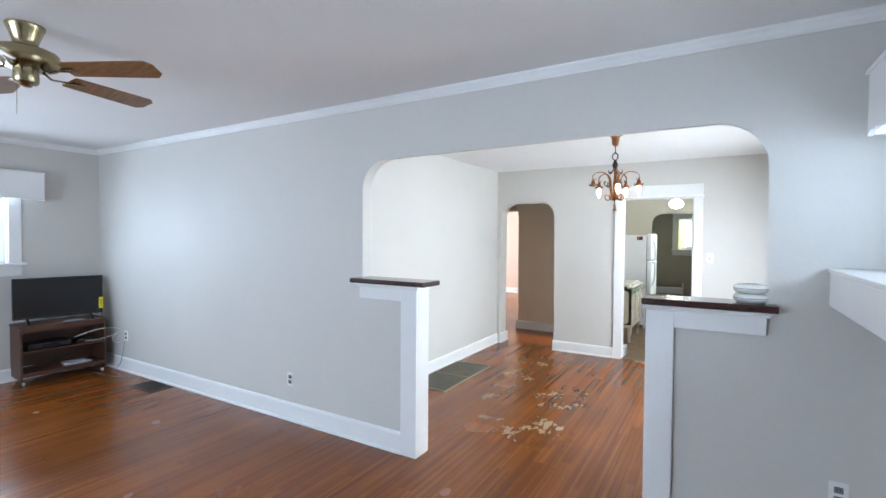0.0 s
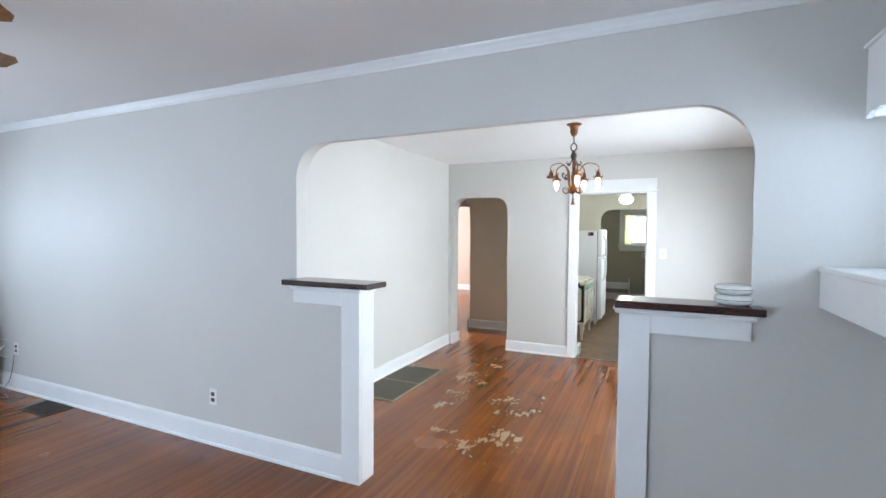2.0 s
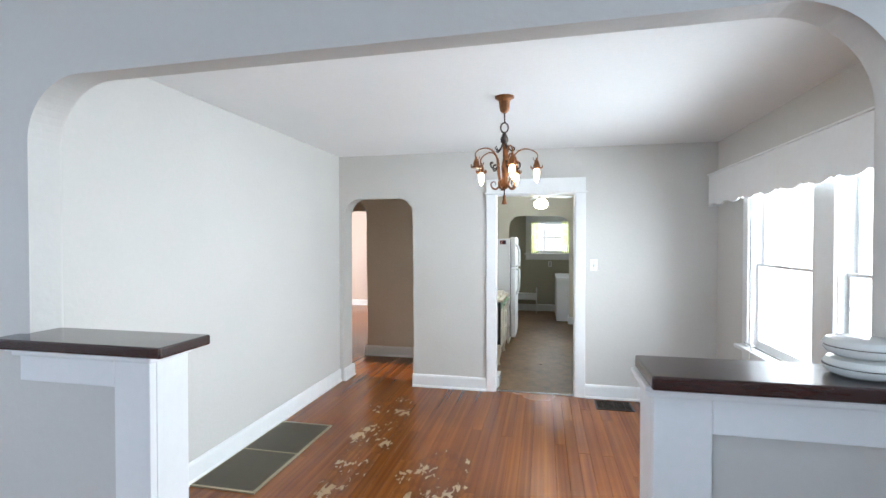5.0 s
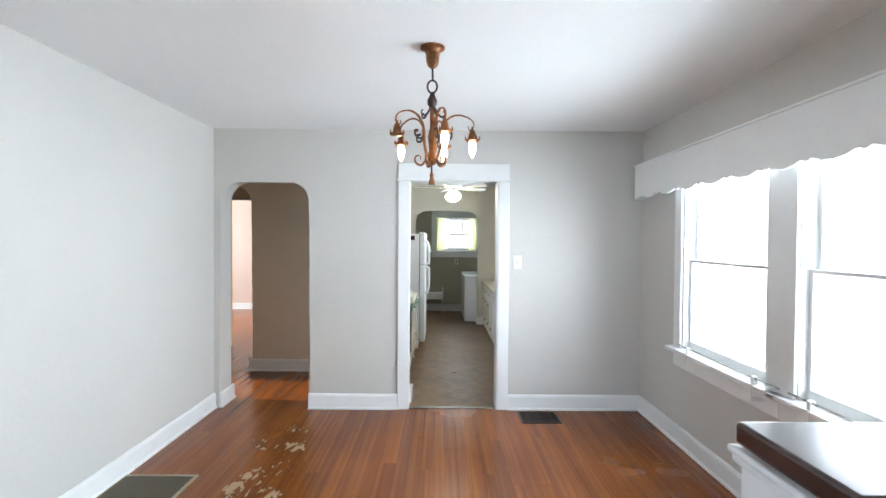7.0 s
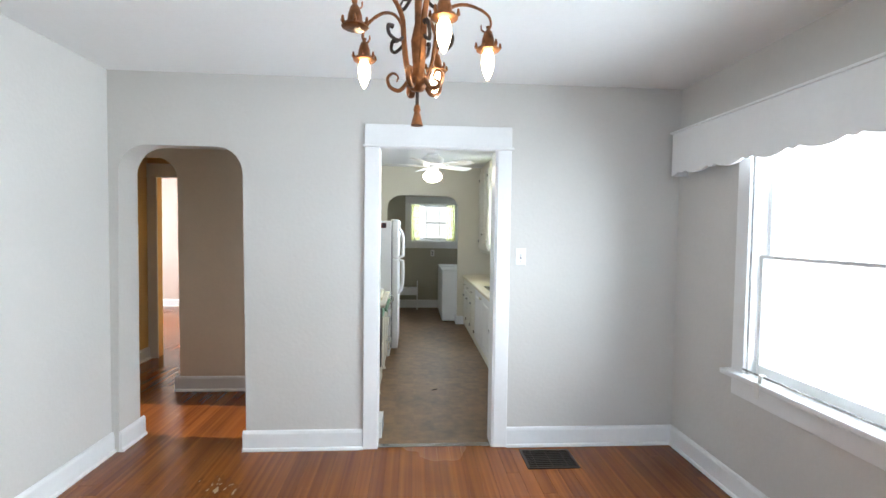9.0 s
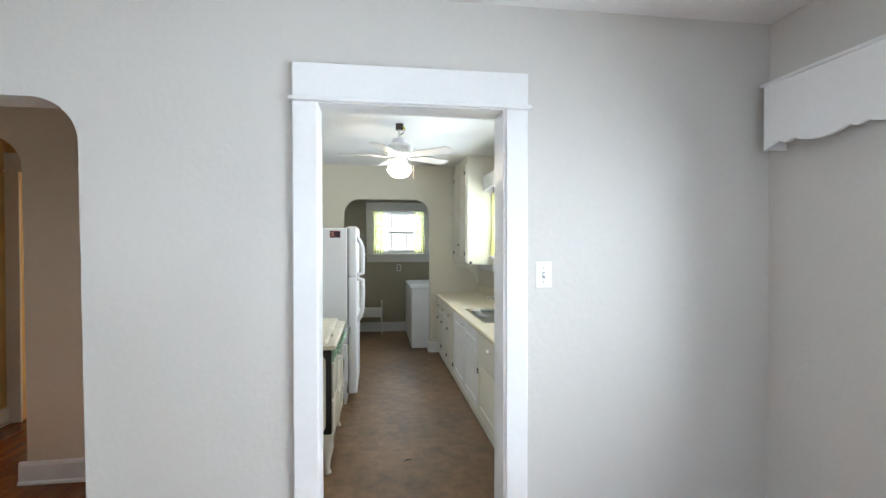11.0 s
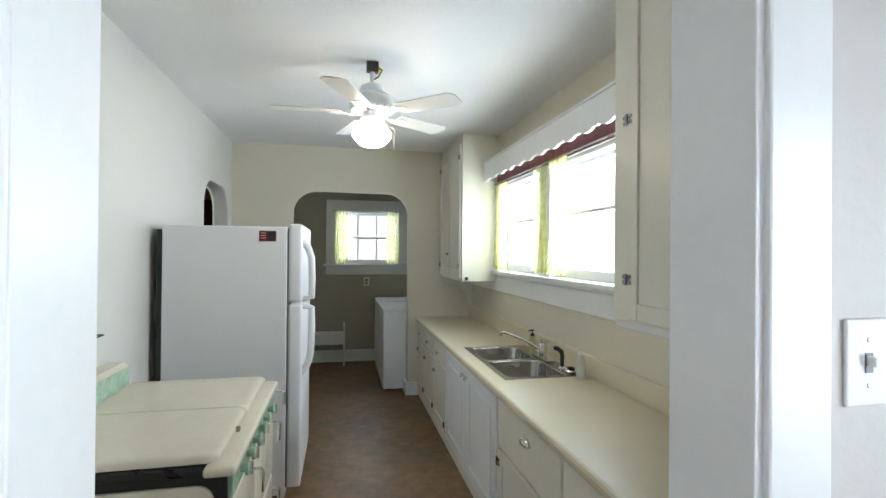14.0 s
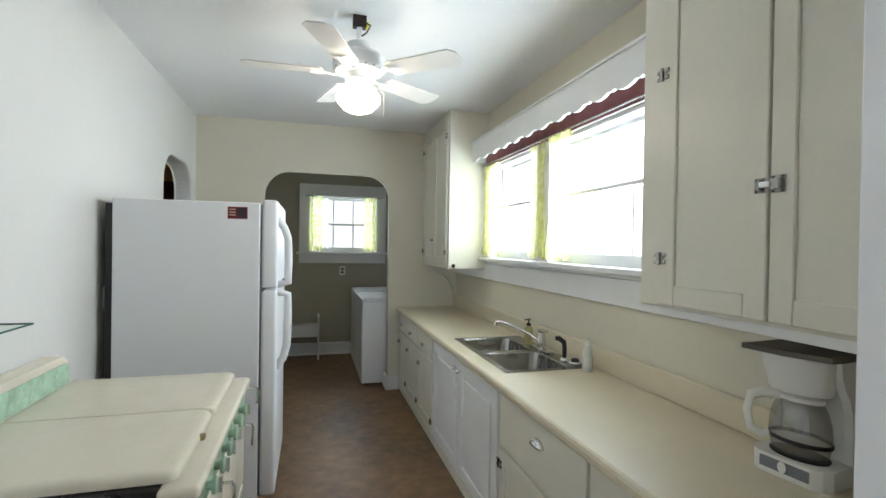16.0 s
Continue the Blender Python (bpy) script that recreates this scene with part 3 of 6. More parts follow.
# kitchen
out = arch_outline(KY0 - 0.0, KY1 + 0.1, 2.7, [(9.56, 10.33, 2.01, 0.22)])
wall_kitchen_left = solid("wall_kitchen_left", slab(out, "x", KX0 - 0.13, KX0, 0.015), M_KWALL_LIT, "plaster kitchen wall with small arch, paled for the window light on it", "wall", kind="structure")
KW = [(7.48, 8.55, 1.30, 2.03), (8.67, 9.52, 1.30, 2.03)]
wall_kitchen_window = solid("wall_kitchen_window", wall_with_holes("x", KX1, KX1 + 0.14, KY0, KY1 + 0.15, 2.7, KW), M_KWALL, "cream plaster kitchen wall with windows over the sink", "wall", kind="structure")
out = arch_outline(KX0 - 0.13, KX1 + 0.4, 2.7, [(-1.05, 0.092, 2.052, 0.22)])
wall_kitchen_arch = solid("wall_kitchen_arch", slab(out, "y", KY1, BY0, 0.015), M_KWALL, "cream plaster wall with round-cornered opening", "wall", kind="structure")
ceiling_kitchen = solid("ceiling_kitchen", box(KX0 - 0.13, KX1 + 0.14, KY0 - 0.06, KY1 + 0.06, DZ, DZ + 0.1), M_CEIL, "white plaster kitchen ceiling", "ceiling", kind="structure")
wall_porch_back = solid("wall_porch_back", wall_with_holes("y", BY1, BY1 + 0.14, KX0 - 0.13, BX1 + 0.14, 2.7, [(-0.665, 0.18, 1.285, 1.985)]), M_PORCH, "olive beige wall of the laundry porch", "wall", kind="structure")
wall_porch_left = solid("wall_porch_left", box(KX0 - 0.13, KX0, BY0, BY1, 0, 2.7), M_PORCH, "olive beige porch side wall", "wall", kind="structure")
wall_porch_right = solid("wall_porch_right", box(BX1, BX1 + 0.14, BY0, BY1, 0, 2.7), M_PORCH, "olive beige porch end wall", "wall", kind="structure")
ceiling_porch = solid("ceiling_porch", box(KX0 - 0.13, BX1 + 0.14, BY0 - 0.06, BY1 + 0.14, DZ, DZ + 0.1), M_CEIL, "white porch ceiling", "ceiling", kind="structure")
# dark room seen through the small kitchen arch
closet_wall = solid("wall_back_hall", box(-2.95, -2.85, 8.64, 12.1, 0, 2.7), M_MUSTARD, "mustard yellow back hall wall", "wall", kind="structure")
wall_back_hall_end = solid("wall_back_hall_end", box(-2.85, KX0 - 0.13, 11.98, 12.09, 0, 2.7), M_MUSTARD, "mustard yellow end wall of the back hall", "wall", kind="structure")
back_door = solid("door_back_hall", box(-2.72, -1.90, 11.93, 11.978, 0.0, 2.07, 0.004), M_DARKDOOR, "dark red stained wooden door, closed", "door", kind="structure")


def baseboard(name, p0, p1, out_dir, h=0.135, t=0.018, label="white painted baseboard"):
    """A skirting board with a rounded shoe, from p0 to p1 on the floor; out_dir points into the room."""
    (x0, y0), (x1, y1) = p0, p1
    bm = bmesh.new()
    prof = [(0, 0), (t + 0.012, 0), (t + 0.012, 0.010), (t + 0.008, 0.018), (t, 0.021), (t, h - 0.02), (t - 0.005, h - 0.006), (t - 0.012, h), (0, h)]
    ox, oy = out_dir
    a = [bm.verts.new((x0 + ox * u, y0 + oy * u, z)) for u, z in prof]
    b = [bm.verts.new((x1 + ox * u, y1 + oy * u, z)) for u, z in prof]
    k = len(prof)
    bm.faces.new(a)
    bm.faces.new(b)
    for i in range(k):
        bm.faces.new((a[i], a[(i + 1) % k], b[(i + 1) % k], b[i]))
    return solid(name, bm, M_TRIM, label, "baseboard", "baseboards", "structure")


baseboard("baseboard", (LX0, LY1 - 0.0), (-1.705, LY1), (0, -1), h=0.152)
baseboard("baseboard", (0.015, LY1), (LX1, LY1), (0, -1), h=0.152)
baseboard("baseboard", (LX0, LY0), (LX0, LY1 - 0.02), (1, 0))
baseboard("baseboard", (LX1, LY0), (LX1, LY1 - 0.02), (-1, 0))
baseboard("baseboard", (LX0, LY0), (LX1, LY0), (0, 1))
baseboard("baseboard", (DX0, PY), (DX0, DY1 + 0.03), (1, 0))
baseboard("baseboard", (-2.555, DY1 + 0.0), (-2.555, DY1 + 0.28), (1, 0))
baseboard("baseboard", (-1.755, DY1), (-0.964, DY1), (0, -1))
baseboard("baseboard", (0.020, DY1), (DX1, DY1), (0, -1))
baseboard("baseboard", (DX1, PY), (DX1, DY1 - 0.02), (-1, 0))
baseboard("baseboard", (-2.10, PY), (DX0 + 0.03, PY), (0, 1))
baseboard("baseboard", (0.42, PY), (DX1, PY), (0, 1))
baseboard("baseboard", (-2.77, HY), (KX0 - 0.23, HY), (0, -1), label="white painted hall baseboard")
baseboard("baseboard", (-6.6, 12.1), (-2.95, 12.1), (0, -1), label="white painted bedroom baseboard")
baseboard("baseboard", (-3.60, HY + 0.16), (-3.60, 8.5), (1, 0), label="painted passage baseboard")
baseboard("baseboard", (KX0, BY1), (BX1, BY1), (0, -1), h=0.15, label="white painted porch baseboard")
baseboard("baseboard", (KX0, KY0), (KX0, 9.56), (1, 0), label="white painted kitchen baseboard")
pil = thing("baseboard_block", (0.09, KY1, 0), label="white painted baseboard wrapped round the arch pier", category="baseboard", kind="structure")
part("front_board", box(0.0, 0.10, -0.03, -0.002, 0, 0.13, 0.004), M_TRIM, pil)
part("side_board", box(-0.024, -0.001, -0.03, 0.17, 0, 0.13, 0.004), M_TRIM, pil)

# crown moulding of the living room
def crown(name, p0, p1, out_dir):
    (x0, y0), (x1, y1) = p0, p1
    ox, oy = out_dir
    prof = [(0, -0.054), (0.007, -0.054), (0.010, -0.044), (0.018, -0.037), (0.027, -0.020), (0.035, -0.013), (0.040, -0.007), (0.042, 0), (0, 0)]
    bm = bmesh.new()
    a = [bm.verts.new((x0 + ox * u, y0 + oy * u, LZ + z)) for u, z in prof]
    b = [bm.verts.new((x1 + ox * u, y1 + oy * u, LZ + z)) for u, z in prof]
    k = len(prof)
    bm.faces.new(a)
    bm.faces.new(b)
    for i in range(k):
        bm.faces.new((a[i], a[(i + 1) % k], b[(i + 1) % k], b[i]))
    return solid(name, bm, M_TRIM, "white crown moulding along the living room ceiling", "moulding", "crown mouldings", "structure")


crown("crown_moulding", (LX0, LY1), (LX1, LY1), (0, -1))
crown("crown_moulding", (LX0, LY0), (LX0, LY1), (1, 0))
crown("crown_moulding", (LX1, LY0), (LX1, LY1), (-1, 0))
crown("crown_moulding", (LX0, LY0), (LX1, LY0), (0, 1))


# half-wall posts, aprons and dark caps
def half_wall(side):
    """Trim of a half wall: post board at the opening, apron and moulding under a dark cap."""
    left = side < 0
    e = -1.595 if left else -0.10          # end face at the opening
    j = -2.10 if left else 0.42            # jamb
    s = 1 if left else -1                  # towards the opening
    t = thing("half_wall_trim", (e, LY1, 0), label="white painted post and apron trim on the half wall", category="trim", group="half wall trims", kind="structure")

    def seg(a, b):
        return (min(a, b), max(a, b))

    px0, px1 = seg(e + s * 0.018, e - s * 0.115)
    part("post_board", box(px0, px1, LY1 - 0.028, LY1 - 0.001, 0, 1.19, 0.003), M_TRIM, t, local=False)
    qx0, qx1 = seg(e + s * 0.001, e + s * 0.018)
    part("end_board", box(qx0, qx1, LY1 - 0.001, PY - 0.004, 0, 1.19, 0.003), M_TRIM, t, local=False)
    ax0, ax1 = seg(e - s * 0.115, j + s * 0.012)
    part("apron", box(ax0, ax1, LY1 - 0.028, LY1 - 0.001, 1.090, 1.19, 0.003), M_TRIM, t, local=False)
    mx0, mx1 = seg(e + s * 0.036, j - s * 0.005)
    bm = bmesh.new()
    add_box(bm, mx0, mx1, LY1 - 0.044, PY - 0.006, 1.175, 1.192, 0.006, 3)
    add_box(bm, mx0 - 0.008, mx1 + 0.008, LY1 - 0.058, PY - 0.008, 1.192, 1.204, 0.004, 2)
    # cut back the moulding where the jamb rises
    part("cap_moulding", bm, M_TRIM, t, local=False)
    cx0, cx1 = seg(e + s * (0.115 if left else 0.034), j - s * 0.03)
    cap = solid("half_wall_cap", box(cx0, cx1, LY1 - 0.090, PY - 0.012, 1.205, 1.239, 0.006, 3), M_DARKWOOD, "dark stained glossy wooden cap board on the half wall", "shelf", "half wall caps", "structure")
    return cap


half_wall(-1)
half_wall(1)


# door casing
def doorway(name, x0, x1, head, y, sgn, label, w=0.112, v=0.112):
    t = thing(name, ((x0 + x1) / 2, y, 0), label=label, category="door frame", kind="structure")
    a, b = sorted((y, y + sgn * 0.020))
    part("side_casing", box(x0 - w, x0 + 0.004, a, b, 0, head + 0.004, 0.004), M_TRIM, t, local=False)
    part("side_casing", box(x1 - 0.004, x1 + v, a, b, 0, head + 0.004, 0.004), M_TRIM, t, local=False)
    part("head_casing", box(x0 - w, x1 + v, *sorted((y, y + sgn * 0.022)), head + 0.022, head + 0.158, 0.003), M_TRIM, t, local=False)
    part("head_fillet", box(x0 - w - 0.014, x1 + v + 0.014, *sorted((y, y + sgn * 0.034)), head + 0.004, head + 0.022, 0.006, 3), M_TRIM, t, local=False)
    return t


d = doorway("door_frame_kitchen", -0.868, -0.070, 2.03, DY1 - 0.0005, -1, "white painted wooden door casing round the kitchen doorway", 0.094, 0.092)
part("jamb", box(-0.884, -0.862, DY1 - 0.012, KY0 + 0.006, 0, 2.032, 0.002), M_TRIM, d, local=False)
part("jamb", box(-0.086, -0.052, DY1 - 0.012, KY0 + 0.006, 0, 2.032, 0.002), M_TRIM, d, local=False)
part("head_jamb", box(-0.870, -0.068, DY1 - 0.012, KY0 + 0.006, 2.030, 2.045, 0.002), M_TRIM, d, local=False)
doorway("door_frame_bedroom", -3.50, -2.64, 2.035, 8.4995, -1, "cream painted door casing of the bedroom doorway")


# windows
def sash_window(name, axis, wall, out, u0, u1, z0, z1, cols, rows, label, sill_out=0.07, casing=0.10, apron=0.11, meeting=None, sw=0.04, rail=0.036, bar=0.009):
    """A double-hung window in a wall at 'wall'; out is +1 or -1 away from the room. u runs along the wall."""
    t = thing(name, (0, 0, 0), label=label, category="window", kind="structure")

    def b(u_a, u_b, w_a, w_b, z_a, z_b, bevel=0.002):
        w0, w1 = sorted((wall + out * w_a, wall + out * w_b))
        return box(w0, w1, u_a, u_b, z_a, z_b, bevel) if axis == "x" else box(u_a, u_b, w0, w1, z_a, z_b, bevel)

    part("side_casing", b(u0 - casing, u0 + 0.006, -0.020, 0.0, z0 + 0.002, z1 + 0.004, 0.004), M_TRIM, t)
    part("side_casing", b(u1 - 0.006, u1 + casing, -0.020, 0.0, z0 + 0.002, z1 + 0.004, 0.004), M_TRIM, t)
    part("head_casing", b(u0 - casing, u1 + casing, -0.022, 0.0, z1 + 0.004, z1 + casing + 0.034, 0.004), M_TRIM, t)
    part("window_sill", b(u0 - casing - 0.03, u1 + casing + 0.03, -sill_out, 0.05, z0 - 0.028, z0 + 0.002, 0.006), M_TRIM, t)
    part("apron", b(u0 - casing, u1 + casing, -0.018, 0.0, z0 - 0.028 - apron, z0 - 0.028, 0.004), M_TRIM, t)
    part("jamb", b(u0, u0 + 0.018, 0.0, 0.139, z0, z1), M_TRIM, t)
    part("jamb", b(u1 - 0.018, u1, 0.0, 0.139, z0, z1), M_TRIM, t)
    part("head_jamb", b(u0, u1, 0.0, 0.139, z1 - 0.018, z1), M_TRIM, t)
    mid = meeting if meeting else (z0 + z1) / 2
    for k, (a, c, d0) in enumerate(((z0, mid + rail / 2, 0.045), (mid - rail / 2, z1 - 0.018, 0.085))):
        d1 = d0 + 0.035
        s = part("sash", b(u0 + 0.018, u0 + 0.018 + sw, d0, d1, a, c), M_TRIM, t)
        for bm in (b(u1 - 0.018 - sw, u1 - 0.018, d0, d1, a, c), b(u0 + 0.018 + sw, u1 - 0.018 - sw, d0, d1, a, a + (0.06 if k == 0 else rail)), b(u0 + 0.018 + sw, u1 - 0.018 - sw, d0, d1, c - rail, c)):
            part("sash_rail", bm, M_TRIM, s)
        lo, hi = a + (0.06 if k == 0 else rail), c - rail
        l, r = u0 + 0.018 + sw, u1 - 0.018 - sw
        for i in range(1, cols):
            u = l + (r - l) * i / cols
            part("muntin", b(u - bar, u + bar, d0 + 0.006, d1 - 0.006, lo, hi), M_TRIM, s)
        g = part("pane", b(l, r, d0 + 0.016, d0 + 0.019, lo, hi, 0), M_GLASS, s)
        g.visible_shadow = False
    return t


sash_window("window_dining", "x", DX1, 1, 4.555, 5.49, 0.72, 2.02, 1, 1, "white painted double-hung dining window in bright daylight", casing=0.09, sw=0.022, rail=0.020)
sash_window("window_dining", "x", DX1, 1, 3.46, 4.375, 0.72, 2.02, 1, 1, "white painted double-hung dining window in bright daylight", casing=0.09, sw=0.022, rail=0.020)
sash_window("window_kitchen", "x", KX1, 1, 8.67, 9.52, 1.30, 2.03, 2, 1, "white painted kitchen window over the sink", casing=0.055, apron=0.02, meeting=1.70, sw=0.026, rail=0.020, bar=0.006)
sash_window("window_kitchen", "x", KX1, 1, 7.48, 8.55, 1.30, 2.03, 3, 1, "white painted kitchen window over the counter", casing=0.055, apron=0.02, meeting=1.70, sw=0.026, rail=0.020, bar=0.006)
sash_window("window_porch", "y", BY1, 1, -0.665, 0.18, 1.285, 1.985, 3, 1, "white painted small-paned porch window", casing=0.115, sw=0.034, rail=0.028, bar=0.010)
sash_window("window_living", "x", LX0, -1, 0.08, 1.79, 1.24, 2.06, 1, 1, "white painted window on the television wall", casing=0.10)
# unseen front sashes, added around the assumed light
sash_window("assumed_front_window", "y", LY0, -1, -4.75, -1.65, 0.68, 2.02, 1, 1, "white painted wide front window, assumed and unseen", casing=0.10)
sash_window("window_mantel", "x", LX1, 1, 1.25, 2.30, 1.50, 2.05, 1, 1, "white painted small window above the mantel", casing=0.08, apron=0.05)
solid("window_mullion", box(DX1 - 0.021, DX1 - 0.0005, 4.36, 4.57, 0.722, 2.024, 0.003), M_TRIM, "white painted mullion between the dining windows", "window frame", kind="structure")
solid("window_mullion", box(KX1 - 0.0215, KX1 - 0.0005, 8.53, 8.69, 1.302, 2.034, 0.003), M_TRIM, "white painted mullion between the kitchen windows", "window frame", kind="structure")


def planks():
    """Floor strips along y, the nearest dining rows as parts and the rest joined."""
    rng = random.Random(4)
    w = 0.083
    rest = bmesh.new()
    made = 0
    cache = {}
    x = -6.52
    while x < 1.30:
        y = LY0 - 0.1 - rng.random() * 1.5
        while y < 12.4:
            ln = rng.choice((1.2, 1.6, 2.0, 2.6))
            y0, y1 = y, y + ln - 0.0015
            y += ln
            xm = x + w / 2
            if xm > KX0 - 0.05 and y0 > 6.25:
                continue
            if xm > KX0 - 0.05 and y1 > 6.245:
                y1 = 6.245
            if xm < -4.6 and y0 > LY1 + 0.3 and y1 < 8.4:
                continue
            near = -2.6 < xm < 1.2 and 2.0 < (y0 + y1) / 2 < 6.6 and made < 300
            if near:
                key = round(y1 - y0, 3)
                if key not in cache:
                    bm = box(0.0003, w - 0.0003, 0, y1 - y0, -0.016, 0, 0.0006, 1)
                    cache[key] = mesh_from("plank", bm, M_FLOOR)
                ob = new("plank", cache[key])
                ob.parent = floor
                ob.location = (x, y0, rng.uniform(-0.0006, 0))
                made += 1
            else:
                dz = rng.uniform(-0.0006, 0)
                vs = [rest.verts.new(p) for p in ((x + 0.0003, y0, dz - 0.016), (x + w - 0.0003, y0, dz - 0.016), (x + w - 0.0003, y1, dz - 0.016), (x + 0.0003, y1, dz - 0.016), (x + 0.0003, y0, dz), (x + w - 0.0003, y0, dz), (x + w - 0.0003, y1, dz), (x + 0.0003, y1, dz))]
                for f in ((4, 5, 6, 7), (0, 3, 2, 1), (0, 1, 5, 4), (2, 3, 7, 6), (1, 2, 6, 5), (0, 4, 7, 3)):
                    rest.faces.new([vs[i] for i in f])
        x += w
    tagged(part("board_field", rest, M_FLOOR, floor), kind="stuff")

# ---- things: living room ----


def outlet(name, place, facing, label, kind_of="outlet"):
    """A wall plate; facing is 'y-', 'x-' or so, the side that it looks to."""
    rz = {"y-": 0, "x-": -90, "x+": 90, "y+": 180}[facing]
    t = thing(name, place, rz, label, "light switch" if kind_of == "switch" else "power outlet")
    part("plate", box(-0.036, 0.036, -0.006, 0.0, -0.058, 0.058, 0.003, 2), M_WHITEP, t)
    if kind_of == "switch":
        part("toggle_slot", box(-0.006, 0.006, -0.0075, -0.0055, -0.013, 0.013), M_GREYP, t)
        part("toggle", box(-0.004, 0.004, -0.018, -0.006, -0.004, 0.009, 0.0015), M_WHITEP, t)
        for z in (-0.03, 0.03):
            part("screw", box(-0.003, 0.003, -0.0075, -0.0055, z - 0.003, z + 0.003, 0.001), M_STEEL, t)
    else:
        for z in (-0.021, 0.021):
            s = part("socket", box(-0.017, 0.017, -0.0085, -0.0055, z - 0.014, z + 0.014, 0.004, 2), M_GREYP if kind_of == "dark" else M_LID, t)
            for x in (-0.006, 0.006):
                part("slot", box(x - 0.0014, x + 0.0014, -0.0095, -0.008, z - 0.003, z + 0.006), M_BLACK, s)
    return t


outlet("wall_outlet", (-2.86, LY1, 0.345), "y-", "white wall outlet on the grey living room wall")
outlet("wall_outlet", (0.69, LY1, 0.405), "y-", "white wall outlet with a dark socket under the mantel", "dark")
outlet("wall_outlet", (-5.55, LY1, 0.40), "y-", "white wall outlet beside the television stand")
outlet("light_switch", (0.099, DY1, 1.318), "y-", "white toggle light switch beside the kitchen doorway", "switch")
outlet("wall_outlet", (-0.25, BY1, 1.052), "y-", "white wall outlet under the porch window")


def floor_register(name, x0, x1, y0, y1, bars, mat, label, along="x"):
    t = thing(name, ((x0 + x1) / 2, (y0 + y1) / 2, 0), 0, label, "floor vent")
    w, d = (x1 - x0) / 2, (y1 - y0) / 2
    # flat dark sheet on the floor in place of the shaded duct
    part("duct_shade", box(-w + 0.004, w - 0.004, -d + 0.004, d - 0.004, 0.0006, 0.0016), M_GRILLEDK, t)
    f = 0.018
    part("frame", boxes((-w, w, -d, -d + f, 0.0004, 0.006), (-w, w, d - f, d, 0.0004, 0.006), (-w, -w + f, -d + f, d - f, 0.0004, 0.006), (w - f, w, -d + f, d - f, 0.0004, 0.006)), mat, t)
    for i in range(bars):
        y = -d + f + (2 * d - 2 * f) * (i + 0.5) / bars
        part("bar", box(-w + f, w - f, y - 0.003, y + 0.003, 0.0015, 0.005), mat, t)
    for k in (-0.33, 0, 0.33):
        part("cross_bar", box(2 * w * k * 0.9 - 0.003, 2 * w * k * 0.9 + 0.003, -d + f, d - f, 0.0012, 0.0045), mat, t)
    return t


floor_register("floor_register", 0.10, 0.435, 5.875, 6.13, 9, M_BROWNMETAL, "small dark brown metal floor register by the wall")
floor_register("floor_register", -4.93, -4.55, 2.36, 2.58, 9, M_BROWNMETAL, "small dark brown metal floor register by the living room wall")

# cold-air return: two panels of fine mesh
ret = thing("return_grille", (-2.35, 4.45, 0), 0, "olive brown metal cold-air return grille set in the floor", "floor vent")
part("frame", boxes((-0.235, 0.235, -0.545, -0.525, 0.0004, 0.008), (-0.235, 0.235, 0.525, 0.545, 0.0004, 0.008), (-0.235, -0.215, -0.525, 0.525, 0.0004, 0.008), (0.215, 0.235, -0.525, 0.525, 0.0004, 0.008), (-0.215, 0.215, -0.007, 0.007, 0.0004, 0.0085)), material("olive_brass_edge", (0.36, 0.31, 0.20), 0.4, 0.4), ret)
# dark sheet painted as the shade under the lattice
part("duct_shade", box(-0.214, 0.214, -0.524, 0.524, 0.0003, 0.001), M_GRILLEDK, ret)
for y0, y1 in ((-0.525, -0.007), (0.007, 0.525)):
    bm = bmesh.new()
    n = 30
    for i in range(n):
        x = -0.215 + 0.43 * (i + 0.5) / n
        add_box(bm, x - 0.0045, x + 0.0045, y0, y1, 0.001, 0.005)
    m = 34
    for i in range(m):
        y = y0 + (y1 - y0) * (i + 0.5) / m
        add_box(bm, -0.215, 0.215, y - 0.0045, y + 0.0045, 0.001, 0.0046)
    tagged(part("mesh_panel", bm, M_GRILLE, ret, "fine olive brown lattice"), kind="stuff")


def valance(name, axis, face, wall, u0, u1, z0, z1, wave, label, ends=True, crest=0.019):
    """A boxed wooden valance with a scalloped lower edge and a small top lip."""
    t = thing(name, (0, 0, 0), 0, label, "valance")
    pts = [(u0, z1), (u1, z1)]
    n = max(8, int((u1 - u0) / 0.012))
    low = []
    for i in range(n + 1):
        u = u1 + (u0 - u1) * i / n
        k = (u / wave) % 1.0
        a = abs(math.sin(math.pi * k)) ** 0.7
        b = max(0.0, 1 - abs(k - 0.0) * 9, 1 - abs(k - 1.0) * 9)
        low.append((u, z0 + crest * 1.6 * (1 - a) - crest * 1.1 * b))
    low[0] = (u1, z0 - 0.004)
    low[-1] = (u0, z0 - 0.004)
    s = 1 if wall > face else -1
    lo, hi = sorted((face, face + s * 0.018))
    part("front_board", slab(pts + low, axis, lo, hi), M_TRIM, t)

    def b(u_a, u_b, w_a, w_b, za, zb, bev=0.003):
        w0, w1 = sorted((w_a, w_b))
        return box(w0, w1, u_a, u_b, za, zb, bev) if axis == "x" else box(u_a, u_b, w0, w1, za, zb, bev)

    part("top_board", b(u0 - 0.012, u1 + 0.012, face - s * 0.012, wall - s * 0.001, z1, z1 + 0.014), M_TRIM, t)
    part("end_board", b(u0, u0 + 0.018, face + s * 0.018, wall - s * 0.001, z0, z1), M_TRIM, t)
    part("end_board", b(u1 - 0.018, u1, face + s * 0.018, wall - s * 0.001, z0, z1), M_TRIM, t)
    return t


